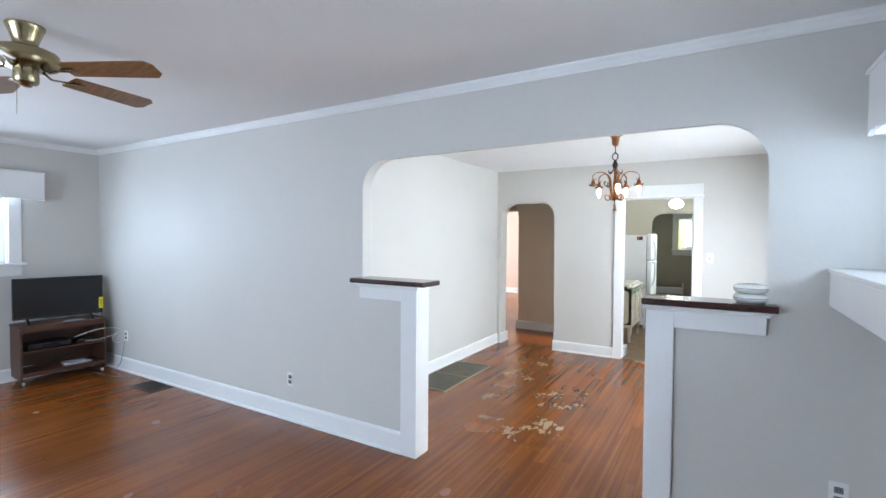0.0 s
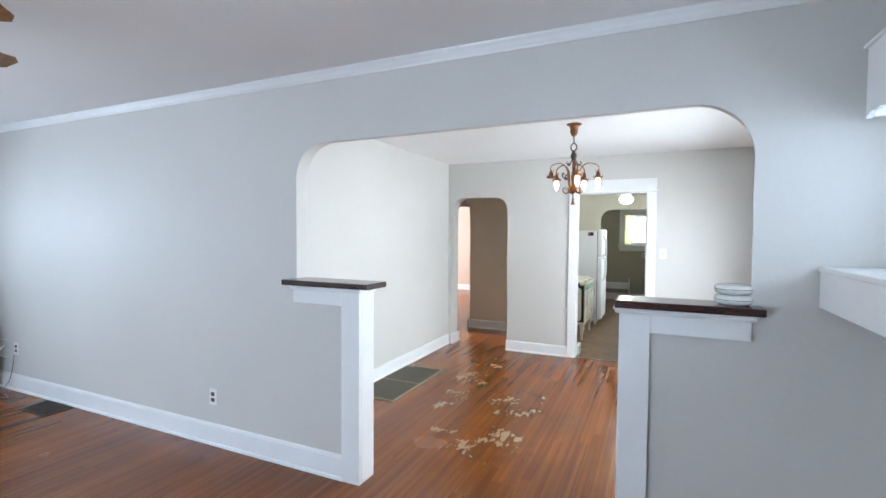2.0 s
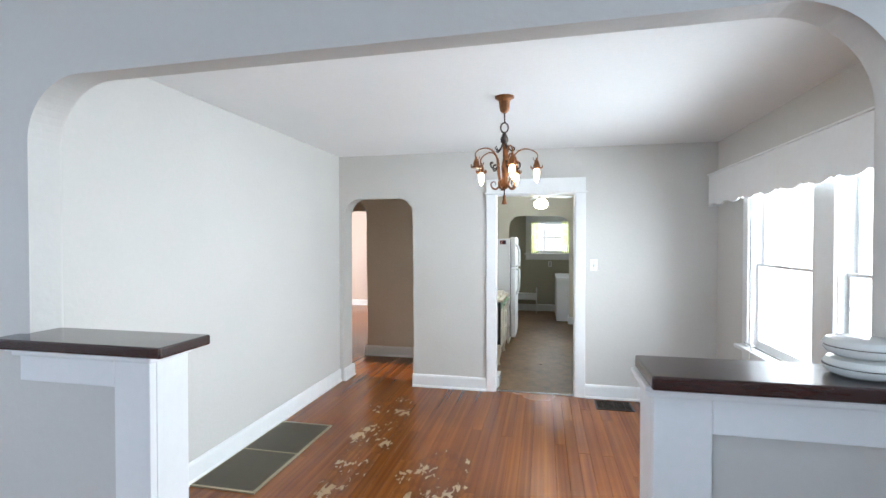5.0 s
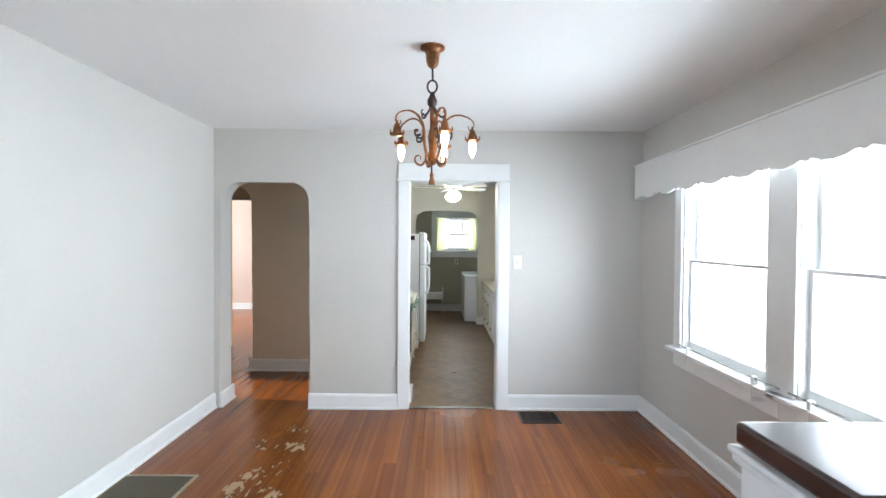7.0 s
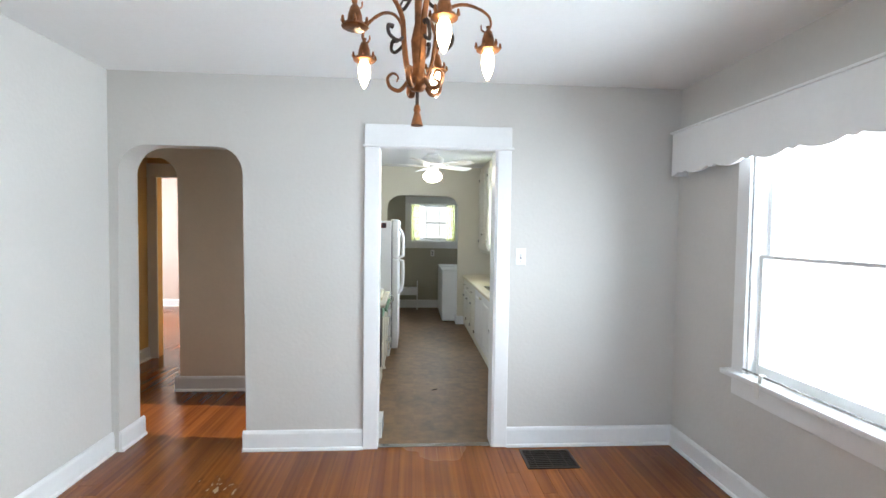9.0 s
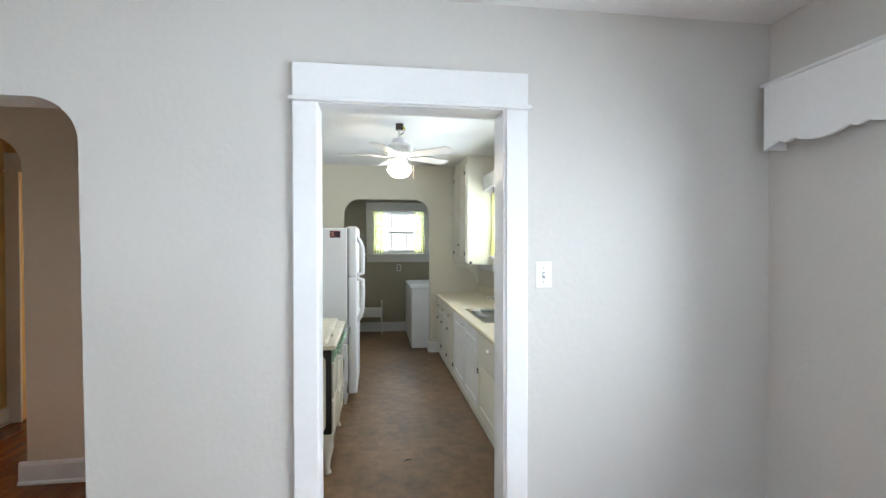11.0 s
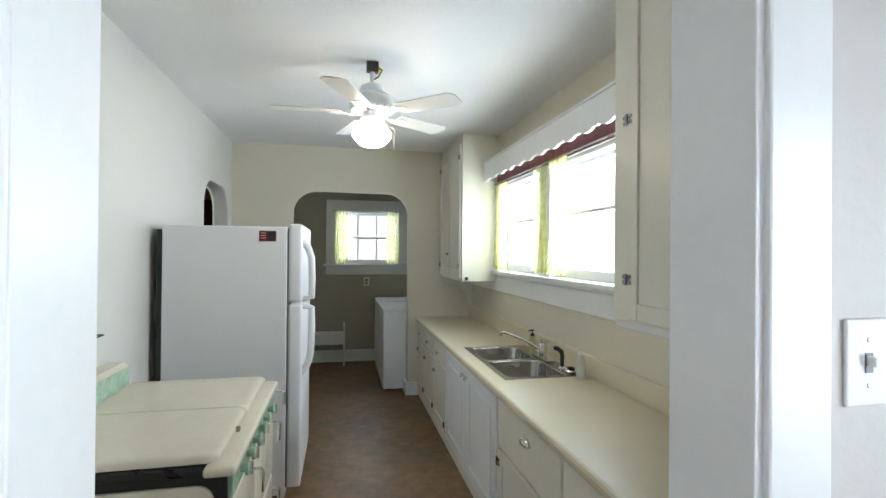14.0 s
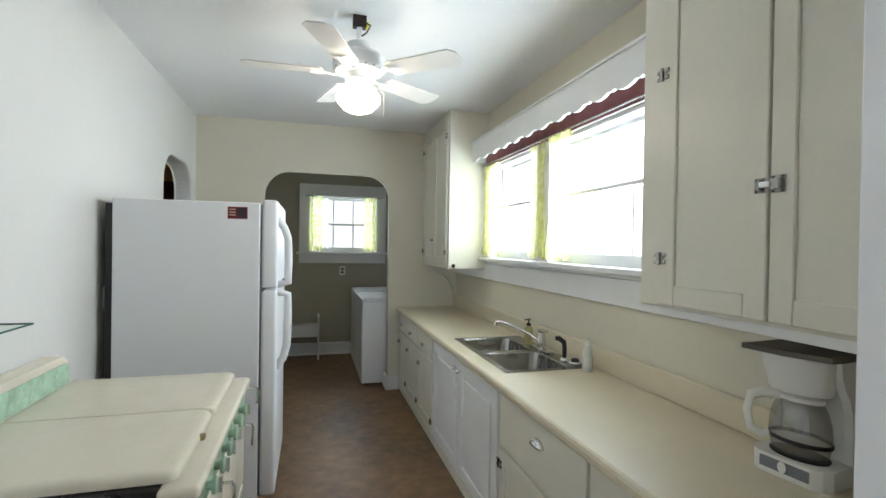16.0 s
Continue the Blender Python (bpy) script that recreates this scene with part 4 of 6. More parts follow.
valance("window_valance", "x", 1.103, DX1, 3.10, 6.115, 1.875, 2.158, 0.30, "white painted scalloped wooden valance over the dining windows", crest=0.030)
valance("window_valance", "x", LX0 + 0.14, LX0, -0.18, 2.05, 1.90, 2.185, 0.30, "white painted scalloped wooden valance over the living room window")
valance("window_valance", "x", LX1 - 0.275, LX1, 1.0, 2.485, 1.975, 2.225, 0.30, "white painted scalloped wooden valance over the mantel window")
valance("kitchen_valance", "x", 0.62, KX1, 7.362, 9.598, 2.066, 2.222, 0.185, "cream painted valance with deep scallops over the sink windows", crest=0.024)

# mauve cloth behind the kitchen valance
bm = bmesh.new()
n = 120
rows = [[bm.verts.new((0.735 + 0.002 * math.sin(i * 1.1), 7.38 + 2.20 * i / n, z)) for i in range(n + 1)] for z in (2.205, 2.035)]
for i in range(n):
    bm.faces.new((rows[0][i], rows[0][i + 1], rows[1][i + 1], rows[1][i]))
cl = solid("shade_cloth", bm, M_MAUVE, "gathered mauve cloth strip behind the kitchen valance", "curtain", smooth=True)
cl.modifiers.new("thickness", "SOLIDIFY").thickness = 0.003

# mantel shelf
mant = thing("mantel_shelf", (0.862, 1.75, 1.262), 0, "white painted boxed mantel shelf against the wall", "shelf")
part("box", box(-0.225, 0.137, -0.95, 0.86, -0.012, 0.135, 0.005), M_TRIM, mant)
part("top_board", box(-0.230, 0.137, -0.96, 0.865, 0.135, 0.155, 0.004), M_TRIM, mant)
solid("mantel_breast", box(0.80, LX1 - 0.002, 0.0, 0.78, 0, 2.56), M_WALL, "light grey plaster chimney breast", "wall", kind="structure")
part("bracket", slab([(-0.10, -0.012), (0.118, -0.012), (0.118, -0.22), (0.09, -0.22)], "y", -0.60, -0.56), M_TRIM, mant)
part("bracket", slab([(-0.10, -0.012), (0.118, -0.012), (0.118, -0.22), (0.09, -0.22)], "y", 0.56, 0.60), M_TRIM, mant)

# television on its rolling stand
stand = thing("tv_stand", (-5.955, 2.145, 0), 86, "walnut laminate rolling television stand with open shelves", "tv stand")
W2, D2, H2 = 0.37, 0.175, 0.60
part("side_panel", box(-W2, -W2 + 0.018, -D2, D2, 0.055, H2 - 0.02, 0.002), M_STANDWOOD, stand)
part("side_panel", box(W2 - 0.018, W2, -D2, D2, 0.055, H2 - 0.02, 0.002), M_STANDWOOD, stand)
part("top_board", box(-W2 - 0.006, W2 + 0.006, -D2 - 0.008, D2 + 0.004, H2 - 0.02, H2 + 0.005, 0.004), M_STANDWOOD, stand)
part("middle_shelf", box(-W2 + 0.018, W2 - 0.018, -D2 + 0.01, D2 - 0.005, 0.33, 0.348, 0.002), M_STANDWOOD, stand)
part("bottom_board", box(-W2 + 0.018, W2 - 0.018, -D2, D2 - 0.005, 0.085, 0.125, 0.002), M_STANDWOOD, stand)
part("top_rail", box(-W2 + 0.018, W2 - 0.018, -D2 + 0.002, -D2 + 0.018, H2 - 0.06, H2 - 0.02, 0.002), M_STANDWOOD, stand)
part("back_panel", box(-W2 + 0.018, W2 - 0.018, D2 - 0.006, D2 - 0.001, 0.085, H2 - 0.02), M_STANDWOOD, stand)
for x in (-W2 + 0.03, W2 - 0.03):
    for y in (-D2 + 0.03, D2 - 0.03):
        c = part("caster", box(x - 0.012, x + 0.012, y - 0.015, y + 0.015, 0.035, 0.056, 0.003), M_STEEL, stand, "bright metal caster")
        bm = lathe([(0.0, -0.009), (0.020, -0.009), (0.022, -0.004), (0.022, 0.004), (0.020, 0.009), (0, 0.009)], 14)
        bm.transform(Matrix.Translation((x, y, 0.0225)) @ Matrix.Rotation(radians(90), 4, "Y"))
        part("wheel", bm, M_WHITEP, c, smooth=True)

def on_stand(x, y, z):
    """A place given in the stand's own directions."""
    return tuple(ROOT[stand] @ Vector((x, y, z)))


tv = thing("television", on_stand(0.0, -0.03, 0.6055), 80, "black flat-screen television, switched off, with a yellow sticker", "television")
part("cabinet", box(-0.385, 0.385, 0.0, 0.045, 0.045, 0.475, 0.006, 3), M_BLACK, tv)
part("screen", box(-0.374, 0.374, -0.002, 0.001, 0.060, 0.464), M_SCREEN, tv, "dark glossy screen")
part("back_box", box(-0.20, 0.20, 0.045, 0.075, 0.10, 0.33, 0.01), M_BLACK, tv)
for s in (-1, 1):
    part("foot", slab([(-0.10, 0.0), (0.10, 0.0), (0.02, 0.05), (-0.005, 0.05)], "x", s * 0.27 - 0.010, s * 0.27 + 0.010), M_BLACK, tv)
st = part("sticker", box(0.345, 0.386, -0.0035, -0.0022, 0.10, 0.225), M_YELLOW, tv, "bright yellow energy sticker")
for k in range(4):
    part("print_line", box(0.352, 0.379, -0.0042, -0.0034, 0.12 + 0.022 * k, 0.126 + 0.022 * k), M_BLACK, st)
rem = thing("remote_control", on_stand(0.10, -0.045, 0.6055), 84, "grey remote control lying on the television stand", "remote control")
part("body", box(-0.10, 0.08, -0.115, -0.075, 0, 0.014, 0.004, 2), M_GREYP, rem)
part("keypad", box(-0.08, 0.05, -0.108, -0.082, 0.0135, 0.0155, 0.001), M_PAPER, rem)
cab = thing("cable_box", on_stand(-0.05, 0.02, 0.3485), 86, "black cable receiver box on the middle shelf", "cable box")
part("body", box(-0.24, 0.12, -0.13, 0.10, 0.006, 0.055, 0.004, 2), M_BLACK, cab)
for x in (-0.2, 0.08):
    for y in (-0.1, 0.07):
        part("foot", box(x - 0.01, x + 0.01, y - 0.01, y + 0.01, 0, 0.006), M_RUBBER, cab)
part("display", box(-0.12, 0.02, -0.132, -0.129, 0.02, 0.042), M_SCREEN, cab)
adp = thing("router", on_stand(0.20, 0.02, 0.3485), 86, "small black router on the middle shelf", "router")
part("body", box(-0.06, 0.07, -0.08, 0.03, 0, 0.03, 0.004, 2), M_BLACK, adp)
part("antenna", box(0.055, 0.065, 0.02, 0.03, 0.028, 0.13, 0.002), M_BLACK, adp)
mag = thing("magazine_stack", on_stand(0.12, 0.0, 0.1255), 86, "stack of papers and magazines on the bottom shelf", "magazines")
for i in range(4):
    bm = box(-0.11, 0.12, -0.14, 0.02, 0.006 * i, 0.006 * i + 0.0055, 0.0008)
    bm.transform(Matrix.Rotation(radians((-6, 4, 9, -2)[i]), 4, "Z"))
    part("magazine", bm, M_PAPER if i % 2 else M_GREYP, mag)


def cable(name, pts, r, mat, label):
    """A loose cable along a smooth line."""
    out_pts = []
    P = [Vector(p) for p in pts]
    for i in range(len(P) - 1):
        p0, p1, p2, p3 = P[max(i - 1, 0)], P[i], P[i + 1], P[min(i + 2, len(P) - 1)]
        for k in range(8):
            u = k / 8
            out_pts.append(0.5 * ((2 * p1) + (p2 - p0) * u + (2 * p0 - 5 * p1 + 4 * p2 - p3) * u * u + (3 * p1 - p0 - 3 * p2 + p3) * u ** 3))
    out_pts.append(P[-1])
    return solid(name, tube(out_pts, r, 6), mat, label, "cable", smooth=True)


cable("cable_loop", [on_stand(0.10, -0.10, 0.42), on_stand(0.30, -0.20, 0.49), on_stand(0.48, -0.215, 0.47), on_stand(0.55, -0.21, 0.38), on_stand(0.48, -0.20, 0.30), on_stand(0.42, -0.21, 0.36), on_stand(0.46, -0.22, 0.42), on_stand(0.43, -0.2, 0.40), on_stand(0.30, -0.17, 0.37), on_stand(0.2, -0.1, 0.36)], 0.0045, M_CABLE, "white coax cable looped from the television stand")
cable("floor_cable", [(-5.55, 2.60, 0.34), (-5.58, 2.57, 0.10), (-5.62, 2.50, 0.008), (-5.55, 2.50, 0.006), (-5.35, 2.46, 0.006), (-5.55, 2.40, 0.006), (-5.85, 2.40, 0.006)], 0.0035, M_GREYP, "dark power cord on the floor by the outlet")


def blade_outline(r0, r1, w0, w1):
    c = 0.03
    return [(r0, -w0 / 2), (r0 + 0.015, -w0 / 2 - 0.004), (r1 - c, -w1 / 2), (r1, -w1 / 2 + c), (r1, w1 / 2 - c), (r1 - c, w1 / 2), (r0 + 0.015, w0 / 2 + 0.004), (r0, w0 / 2)]


def ceiling_fan(name, place, drop, angles, r0, r1, mat_metal, mat_blade, label, globe, bell=True, tilt=12):
    """A five-blade fan hanging from the ceiling at place; drop is the depth of the blades under it."""
    t = thing(name, place, 0, label, "ceiling fan")
    if bell:
        part("canopy", lathe([(0.0, 0.0), (0.076, 0.0), (0.076, -0.008), (0.070, -0.020), (0.052, -0.070), (0.047, -0.092), (0.052, -drop + 0.090), (0.0, -drop + 0.090)], 28), mat_metal, t, smooth=True)
        part("motor_housing", lathe([(0.0, -drop + 0.088), (0.112, -drop + 0.088), (0.126, -drop + 0.080), (0.130, -drop + 0.070), (0.130, -drop + 0.030), (0.122, -drop + 0.016), (0.070, -drop + 0.006), (0.0, -drop + 0.006)], 40), mat_metal, t, smooth=True)
    else:
        c = part("mounting_bracket", box(-0.032, 0.032, -0.022, 0.022, -0.055, 0.0, 0.004), M_IRON, t, "bare dark metal mounting bracket")
        part("wire_nut", lathe([(0, 0), (0.012, 0), (0.008, -0.03), (0, -0.03)], 10, (0.035, 0.012, -0.02)), M_YELLOW, c)
        part("wire", tube([(0.01, -0.02, -0.03), (0.05, -0.03, -0.05), (0.03, -0.02, -0.085), (0.0, 0.0, -0.10)], 0.004, 6), M_BLACK, c)
    if not bell:
        part("down_rod", lathe([(0.0, -0.05), (0.013, -0.05), (0.013, -drop + 0.10), (0, -drop + 0.10)], 12), mat_metal, t, smooth=True)
        part("motor_housing", lathe([(0.0, -drop + 0.155), (0.035, -drop + 0.155), (0.062, -drop + 0.138), (0.068, -drop + 0.105), (0.105, -drop + 0.090), (0.122, -drop + 0.072), (0.124, -drop + 0.025), (0.110, -drop + 0.006), (0.0, -drop + 0.006)], 36), mat_metal, t, smooth=True)
        for i in range(18):
            bm = box(0.085, 0.118, -0.004, 0.004, -drop + 0.012, -drop + 0.019)
            bm.transform(Matrix.Rotation(2 * math.pi * i / 18, 4, "Z"))
            part("vent_slot", bm, M_LID, t)
    low = 0.030 if globe else 0.066
    part("switch_cup", lathe([(0.0, -drop + 0.006), (0.048, -drop + 0.006), (0.050, -drop - low + 0.011), (0.044, -drop - low), (0.0, -drop - low)], 24), mat_metal, t, smooth=True)
    for a in angles:
        m = Matrix.Rotation(radians(a), 4, "Z")
        pitch = Matrix.Translation((0, 0, -drop)) @ Matrix.Rotation(radians(tilt), 4, "X")
        bm = slab(blade_outline(r0, r1, 0.105, 0.135), "z", -0.003, 0.003)
        bm.transform(m @ pitch)
        bl = part("blade", bm, mat_blade, t)
        bm = bmesh.new()
        add_tube(bm, [(0.075, 0, -drop + 0.004), (0.11, 0, -drop - 0.016), (0.15, 0.0, -drop - 0.010), (r0 + 0.03, 0.02, -drop - 0.004)], [0.010, 0.008, 0.008, 0.006], 8, 0.5)
        add_tube(bm, [(0.15, 0.0, -drop - 0.010), (r0 + 0.01, -0.025, -drop - 0.010), (r0 + 0.06, -0.02, -drop - 0.008)], [0.007, 0.007, 0.004], 8, 0.5)
        add_box(bm, r0 - 0.005, r0 + 0.055, -0.036, 0.036, -drop - 0.0075, -drop - 0.0035, 0.002, 1)
        bm.transform(m)
        part("blade_iron", bm, mat_metal, bl, smooth=True)
    if globe:
        part("fitter", lathe([(0.0, -drop - 0.030), (0.062, -drop - 0.030), (0.066, -drop - 0.039), (0.060, -drop - 0.054), (0, -drop - 0.054)], 24), mat_metal, t, smooth=True)
        prof = [(0.050, -drop - 0.049), (0.060, -drop - 0.062), (0.086, -drop - 0.082), (0.103, -drop - 0.107), (0.104, -drop - 0.130), (0.092, -drop - 0.149), (0.084, -drop - 0.155), (0.070, -drop - 0.172), (0.040, -drop - 0.184), (0.0, -drop - 0.188)]
        part("globe", lathe(prof, 36), M_GLOBE, t, "lit white glass schoolhouse globe", smooth=True)
        part("pull_chain", tube([(0.052, -0.01, -drop - 0.05), (0.118, -0.03, -drop - 0.09), (0.118, -0.03, -drop - 0.20)], 0.0012, 5), M_STEEL, t)
    else:
        part("pull_chain", tube([(0.02, -0.04, -drop - 0.06), (0.02, -0.042, -drop - 0.22)], 0.0014, 5), M_BRASS, t)
        part("cap", lathe([(0, -drop - 0.066), (0.030, -drop - 0.066), (0.022, -drop - 0.08), (0, -drop - 0.083)], 16), mat_metal, t, smooth=True)
    return t


ceiling_fan("ceiling_fan", (-2.635, 0.84, LZ), 0.205, (30, 102, 174, 246, 318), 0.19, 0.63, M_BRASS, M_OAK, "antique brass ceiling fan with oak blades, at rest", False, tilt=-13)
ceiling_fan("kitchen_ceiling_fan", (-0.425, 8.27, DZ), 0.275, (33, 105, 178, 247, 319), 0.17, 0.525, M_WHITE, material("white_blade", (0.74, 0.71, 0.66), 0.4, vary=0.04), "white kitchen ceiling fan with lit glass globe, at rest", True, bell=False, tilt=-9)

# stacked covered dishes on the half wall
dish = thing("covered_dish", (0.345, 2.640, 1.2395), 0, "stack of two white china covered dishes on the dark cap", "dishes")
for k in range(2):
    z = 0.0585 * k
    part("dish", lathe([(0.0, z), (0.066, z), (0.086, z + 0.010), (0.094, z + 0.024), (0.094, z + 0.030), (0.0, z + 0.030)], 36), M_PLATE, dish, smooth=True)
    part("cover", lathe([(0.0, z + 0.0305), (0.093, z + 0.0305), (0.094, z + 0.036), (0.085, z + 0.050), (0.055, z + 0.057), (0.0, z + 0.058)], 36), M_PLATE, dish, smooth=True)
    part("rim_band", lathe([(0.0935, z + 0.0275), (0.0955, z + 0.0285), (0.0955, z + 0.0305), (0.0935, z + 0.0315)], 36, cap=False), M_STEEL, dish, "thin grey band")

dish.scale = (0.78, 0.78, 0.78)

# ---- things: dining room ----
ch = thing("chandelier", (-0.633, 4.42, DZ), 0, "painted copper wrought chandelier with five hanging candle bulbs", "chandelier")
part("canopy", lathe([(0.0, 0.0), (0.062, 0.0), (0.062, -0.008), (0.045, -0.016), (0.036, -0.030), (0.032, -0.070), (0.026, -0.092), (0.014, -0.104), (0.0, -0.105)], 24), M_COPPER, ch, smooth=True)
part("stem", tube([(0, 0, -0.10), (0.002, 0, -0.170)], 0.005, 8), M_IRON, ch)
bm = bmesh.new()
add_tube(bm, [(0.024 * math.cos(a), 0, -0.198 + 0.032 * math.sin(a)) for a in [2 * math.pi * i / 20 for i in range(21)]], 0.005, 8)
part("ring", bm, M_IRON, ch, smooth=True)
part("crown_cap", lathe([(0.0, -0.226), (0.010, -0.226), (0.016, -0.248), (0.026, -0.268), (0.024, -0.288), (0.013, -0.302), (0.0, -0.302)], 10), M_IRON, ch, "dark leaf crown", smooth=True)
part("centre_rod", lathe([(0.0, -0.28), (0.012, -0.28), (0.010, -0.40), (0.020, -0.45), (0.014, -0.52), (0.028, -0.55), (0.030, -0.575), (0.018, -0.592), (0.0, -0.597)], 12), M_COPPER, ch, smooth=True)
part("tassel_link", tube([(0, 0, -0.592), (0, 0, -0.637)], 0.005, 8), M_IRON, ch)
part("tassel", lathe([(0.0, -0.632), (0.008, -0.634), (0.011, -0.647), (0.008, -0.654), (0.016, -0.682), (0.018, -0.692), (0.0, -0.692)], 10), M_COPPER, ch, smooth=True)
for i in range(5):
    a = radians(72 * i)
    rot = Matrix.Rotation(a, 4, "Z")
    pts = [(0.018, 0, -0.56), (0.040, 0, -0.50), (0.050, 0, -0.43), (0.055, 0, -0.38), (0.085, 0, -0.338), (0.130, 0, -0.322), (0.175, 0, -0.332), (0.205, 0, -0.352), (0.212, 0, -0.378), (0.200, 0, -0.398), (0.185, 0, -0.392), (0.184, 0, -0.378)]
    bm = tube(*flowing(pts, [0.009, 0.010, 0.010, 0.009, 0.008, 0.007, 0.006, 0.006, 0.006, 0.005, 0.004, 0.003]), 8, 0.6)
    bm.transform(rot @ Matrix.Translation((0, 0, -0.018)))
    arm = part("arm", bm, M_COPPER, ch, smooth=True)
    bm = tube(*flowing([(0.025, 0, -0.560), (0.050, 0, -0.592), (0.078, 0, -0.584), (0.086, 0, -0.558), (0.070, 0, -0.544), (0.056, 0, -0.554), (0.060, 0, -0.568)], [0.008, 0.009, 0.008, 0.007, 0.005, 0.004, 0.003]), 8, 0.7)
    bm.transform(Matrix.Rotation(a + radians(36), 4, "Z"))
    part("scroll", bm, M_COPPER, arm, smooth=True)
    bm = tube(*flowing([(0.05, 0.0, -0.45), (0.075, 0.008, -0.470), (0.098, 0.0, -0.455), (0.098, -0.006, -0.430), (0.082, -0.008, -0.428)], [0.005, 0.005, 0.005, 0.006, 0.008], 3), 6)
    bm.transform(rot)
    part("leaf", bm, M_IRON, arm, smooth=True)
    bm = tube(*flowing([(0.012, 0.0, -0.300), (0.030, 0.006, -0.335), (0.052, 0.004, -0.350), (0.066, 0.0, -0.335), (0.056, 0.0, -0.322)], [0.004, 0.005, 0.005, 0.004, 0.003], 3), 6)
    bm.transform(rot)
    part("leaf", bm, M_IRON, arm, smooth=True)
    hang = rot @ Matrix.Translation((0.205, 0, -0.398)) @ Matrix.Scale(0.88, 4) @ Matrix.Translation((-0.205, 0, 0.380))
    bm = lathe([(0.0, -0.380), (0.008, -0.382), (0.006, -0.392), (0.014, -0.402), (0.021, -0.425), (0.024, -0.452), (0.0, -0.452)], 12, (0.205, 0, 0))
    bm.transform(hang)
    cup = part("lamp_cup", bm, M_COPPER, arm, smooth=True)
    bm = bmesh.new()
    add_lathe(bm, [(0.022, -0.449), (0.036, -0.452), (0.040, -0.460), (0.034, -0.463), (0.0, -0.463)], 14, (0.205, 0, 0))
    for k in range(6):
        b2 = 2 * math.pi * k / 6
        add_tube(bm, [(0.205 + 0.032 * math.cos(b2), 0.032 * math.sin(b2), -0.457), (0.205 + 0.041 * math.cos(b2), 0.041 * math.sin(b2), -0.450), (0.205 + 0.040 * math.cos(b2), 0.040 * math.sin(b2), -0.436)], [0.006, 0.006, 0.003], 6)
    bm.transform(hang)
    part("crown_rim", bm, M_COPPER, cup, smooth=True)
    if i != 3:
        bm = lathe([(0.0, -0.463), (0.013, -0.463), (0.020, -0.480), (0.0215, -0.500), (0.018, -0.522), (0.010, -0.545), (0.003, -0.558), (0.0, -0.559)], 16, (0.205, 0, 0))
        bm.transform(hang)
        part("bulb", bm, M_BULB, cup, "lit flame-shaped bulb", smooth=True)

# rods lying in clips on the dining sills
def window_bar(y):
    bar = thing("window_bar", (DX1 - 0.045, y, 0.722), 0, "thin grey metal rod in white clips on the window sill", "window bar", "window bars")
    part("rod", tube([(0.0, -0.52, 0.035), (0.0, 0.50, 0.035)], 0.006, 8), M_STEEL, bar)
    for v in (-0.33, 0.36):
        c = part("clip", box(-0.014, 0.014, v - 0.012, v + 0.012, 0.0005, 0.045, 0.003), M_WHITEP, bar, "white plastic clip")
        part("strap", box(-0.030, -0.026, v - 0.016, v + 0.016, -0.075, 0.004, 0.001), M_WHITEP, c)


window_bar(4.95)
window_bar(3.86)

# ---- things: kitchen ----
CF = 0.205       # cabinet fronts
CZ = 0.790       # counter top


def knob(parent, place, r=0.014):
    bm = lathe([(0.0, 0.0), (0.006, 0.0), (0.005, 0.012), (r, 0.016), (r, 0.024), (r * 0.7, 0.028), (0, 0.029)], 14)
    bm.transform(Matrix.Translation(place) @ Matrix.Rotation(radians(-90), 4, "Y"))
    part("knob", bm, M_CHROME, parent, "chrome knob", smooth=True, local=False)


def cup_pull(parent, place):
    bm = bmesh.new()
    n, m = 12, 6
    grid = []
    for i in range(n + 1):
        a = math.pi * i / n
        ring = []
        for j in range(m + 1):
            e = math.pi / 2 * j / m
            ring.append(bm.verts.new((-0.024 * math.sin(e) * math.sin(a) ** 0.5 if a not in (0, math.pi) else 0.0, -0.045 * math.cos(a), -0.012 + 0.026 * math.sin(a) * math.cos(e))))
        grid.append(ring)
    for i in range(n):
        for j in range(m):
            try:
                bm.faces.new((grid[i][j], grid[i + 1][j], grid[i + 1][j + 1], grid[i][j + 1]))
            except ValueError:
                pass
    bmesh.ops.remove_doubles(bm, verts=bm.verts, dist=0.0005)
    bm.transform(Matrix.Translation(place))
    p = part("cup_pull", bm, M_CHROME, parent, "chrome cup pull", smooth=True, local=False)
    p.modifiers.new("thickness", "SOLIDIFY").thickness = 0.0015


def latch(parent, place):
    part("latch", boxes((place[0] - 0.014, place[0], place[1] - 0.018, place[1] + 0.018, place[2] - 0.013, place[2] + 0.013), (place[0] - 0.022, place[0] - 0.012, place[1] - 0.030, place[1] + 0.012, place[2] - 0.005, place[2] + 0.005), bevel=0.002), M_STEEL, parent, "chrome cupboard latch", local=False)


def hinge(parent, place):
    """A butterfly hinge: two scalloped leaves and a knuckle."""
    x, y, z = place
    bm = bmesh.new()
    for sy in (-1, 1):
        add_box(bm, x - 0.006, x, *sorted((y + sy * 0.004, y + sy * 0.016)), z - 0.010, z + 0.010, 0.0015)
        for dz in (-0.011, 0.011):
            add_box(bm, x - 0.0055, x, *sorted((y + sy * 0.010, y + sy * 0.026)), z + dz - 0.007, z + dz + 0.007, 0.0025)
    add_box(bm, x - 0.011, x - 0.001, y - 0.005, y + 0.005, z - 0.021, z + 0.021, 0.0015)
    part("hinge", bm, M_STEEL, parent, "small chrome butterfly hinge", local=False)


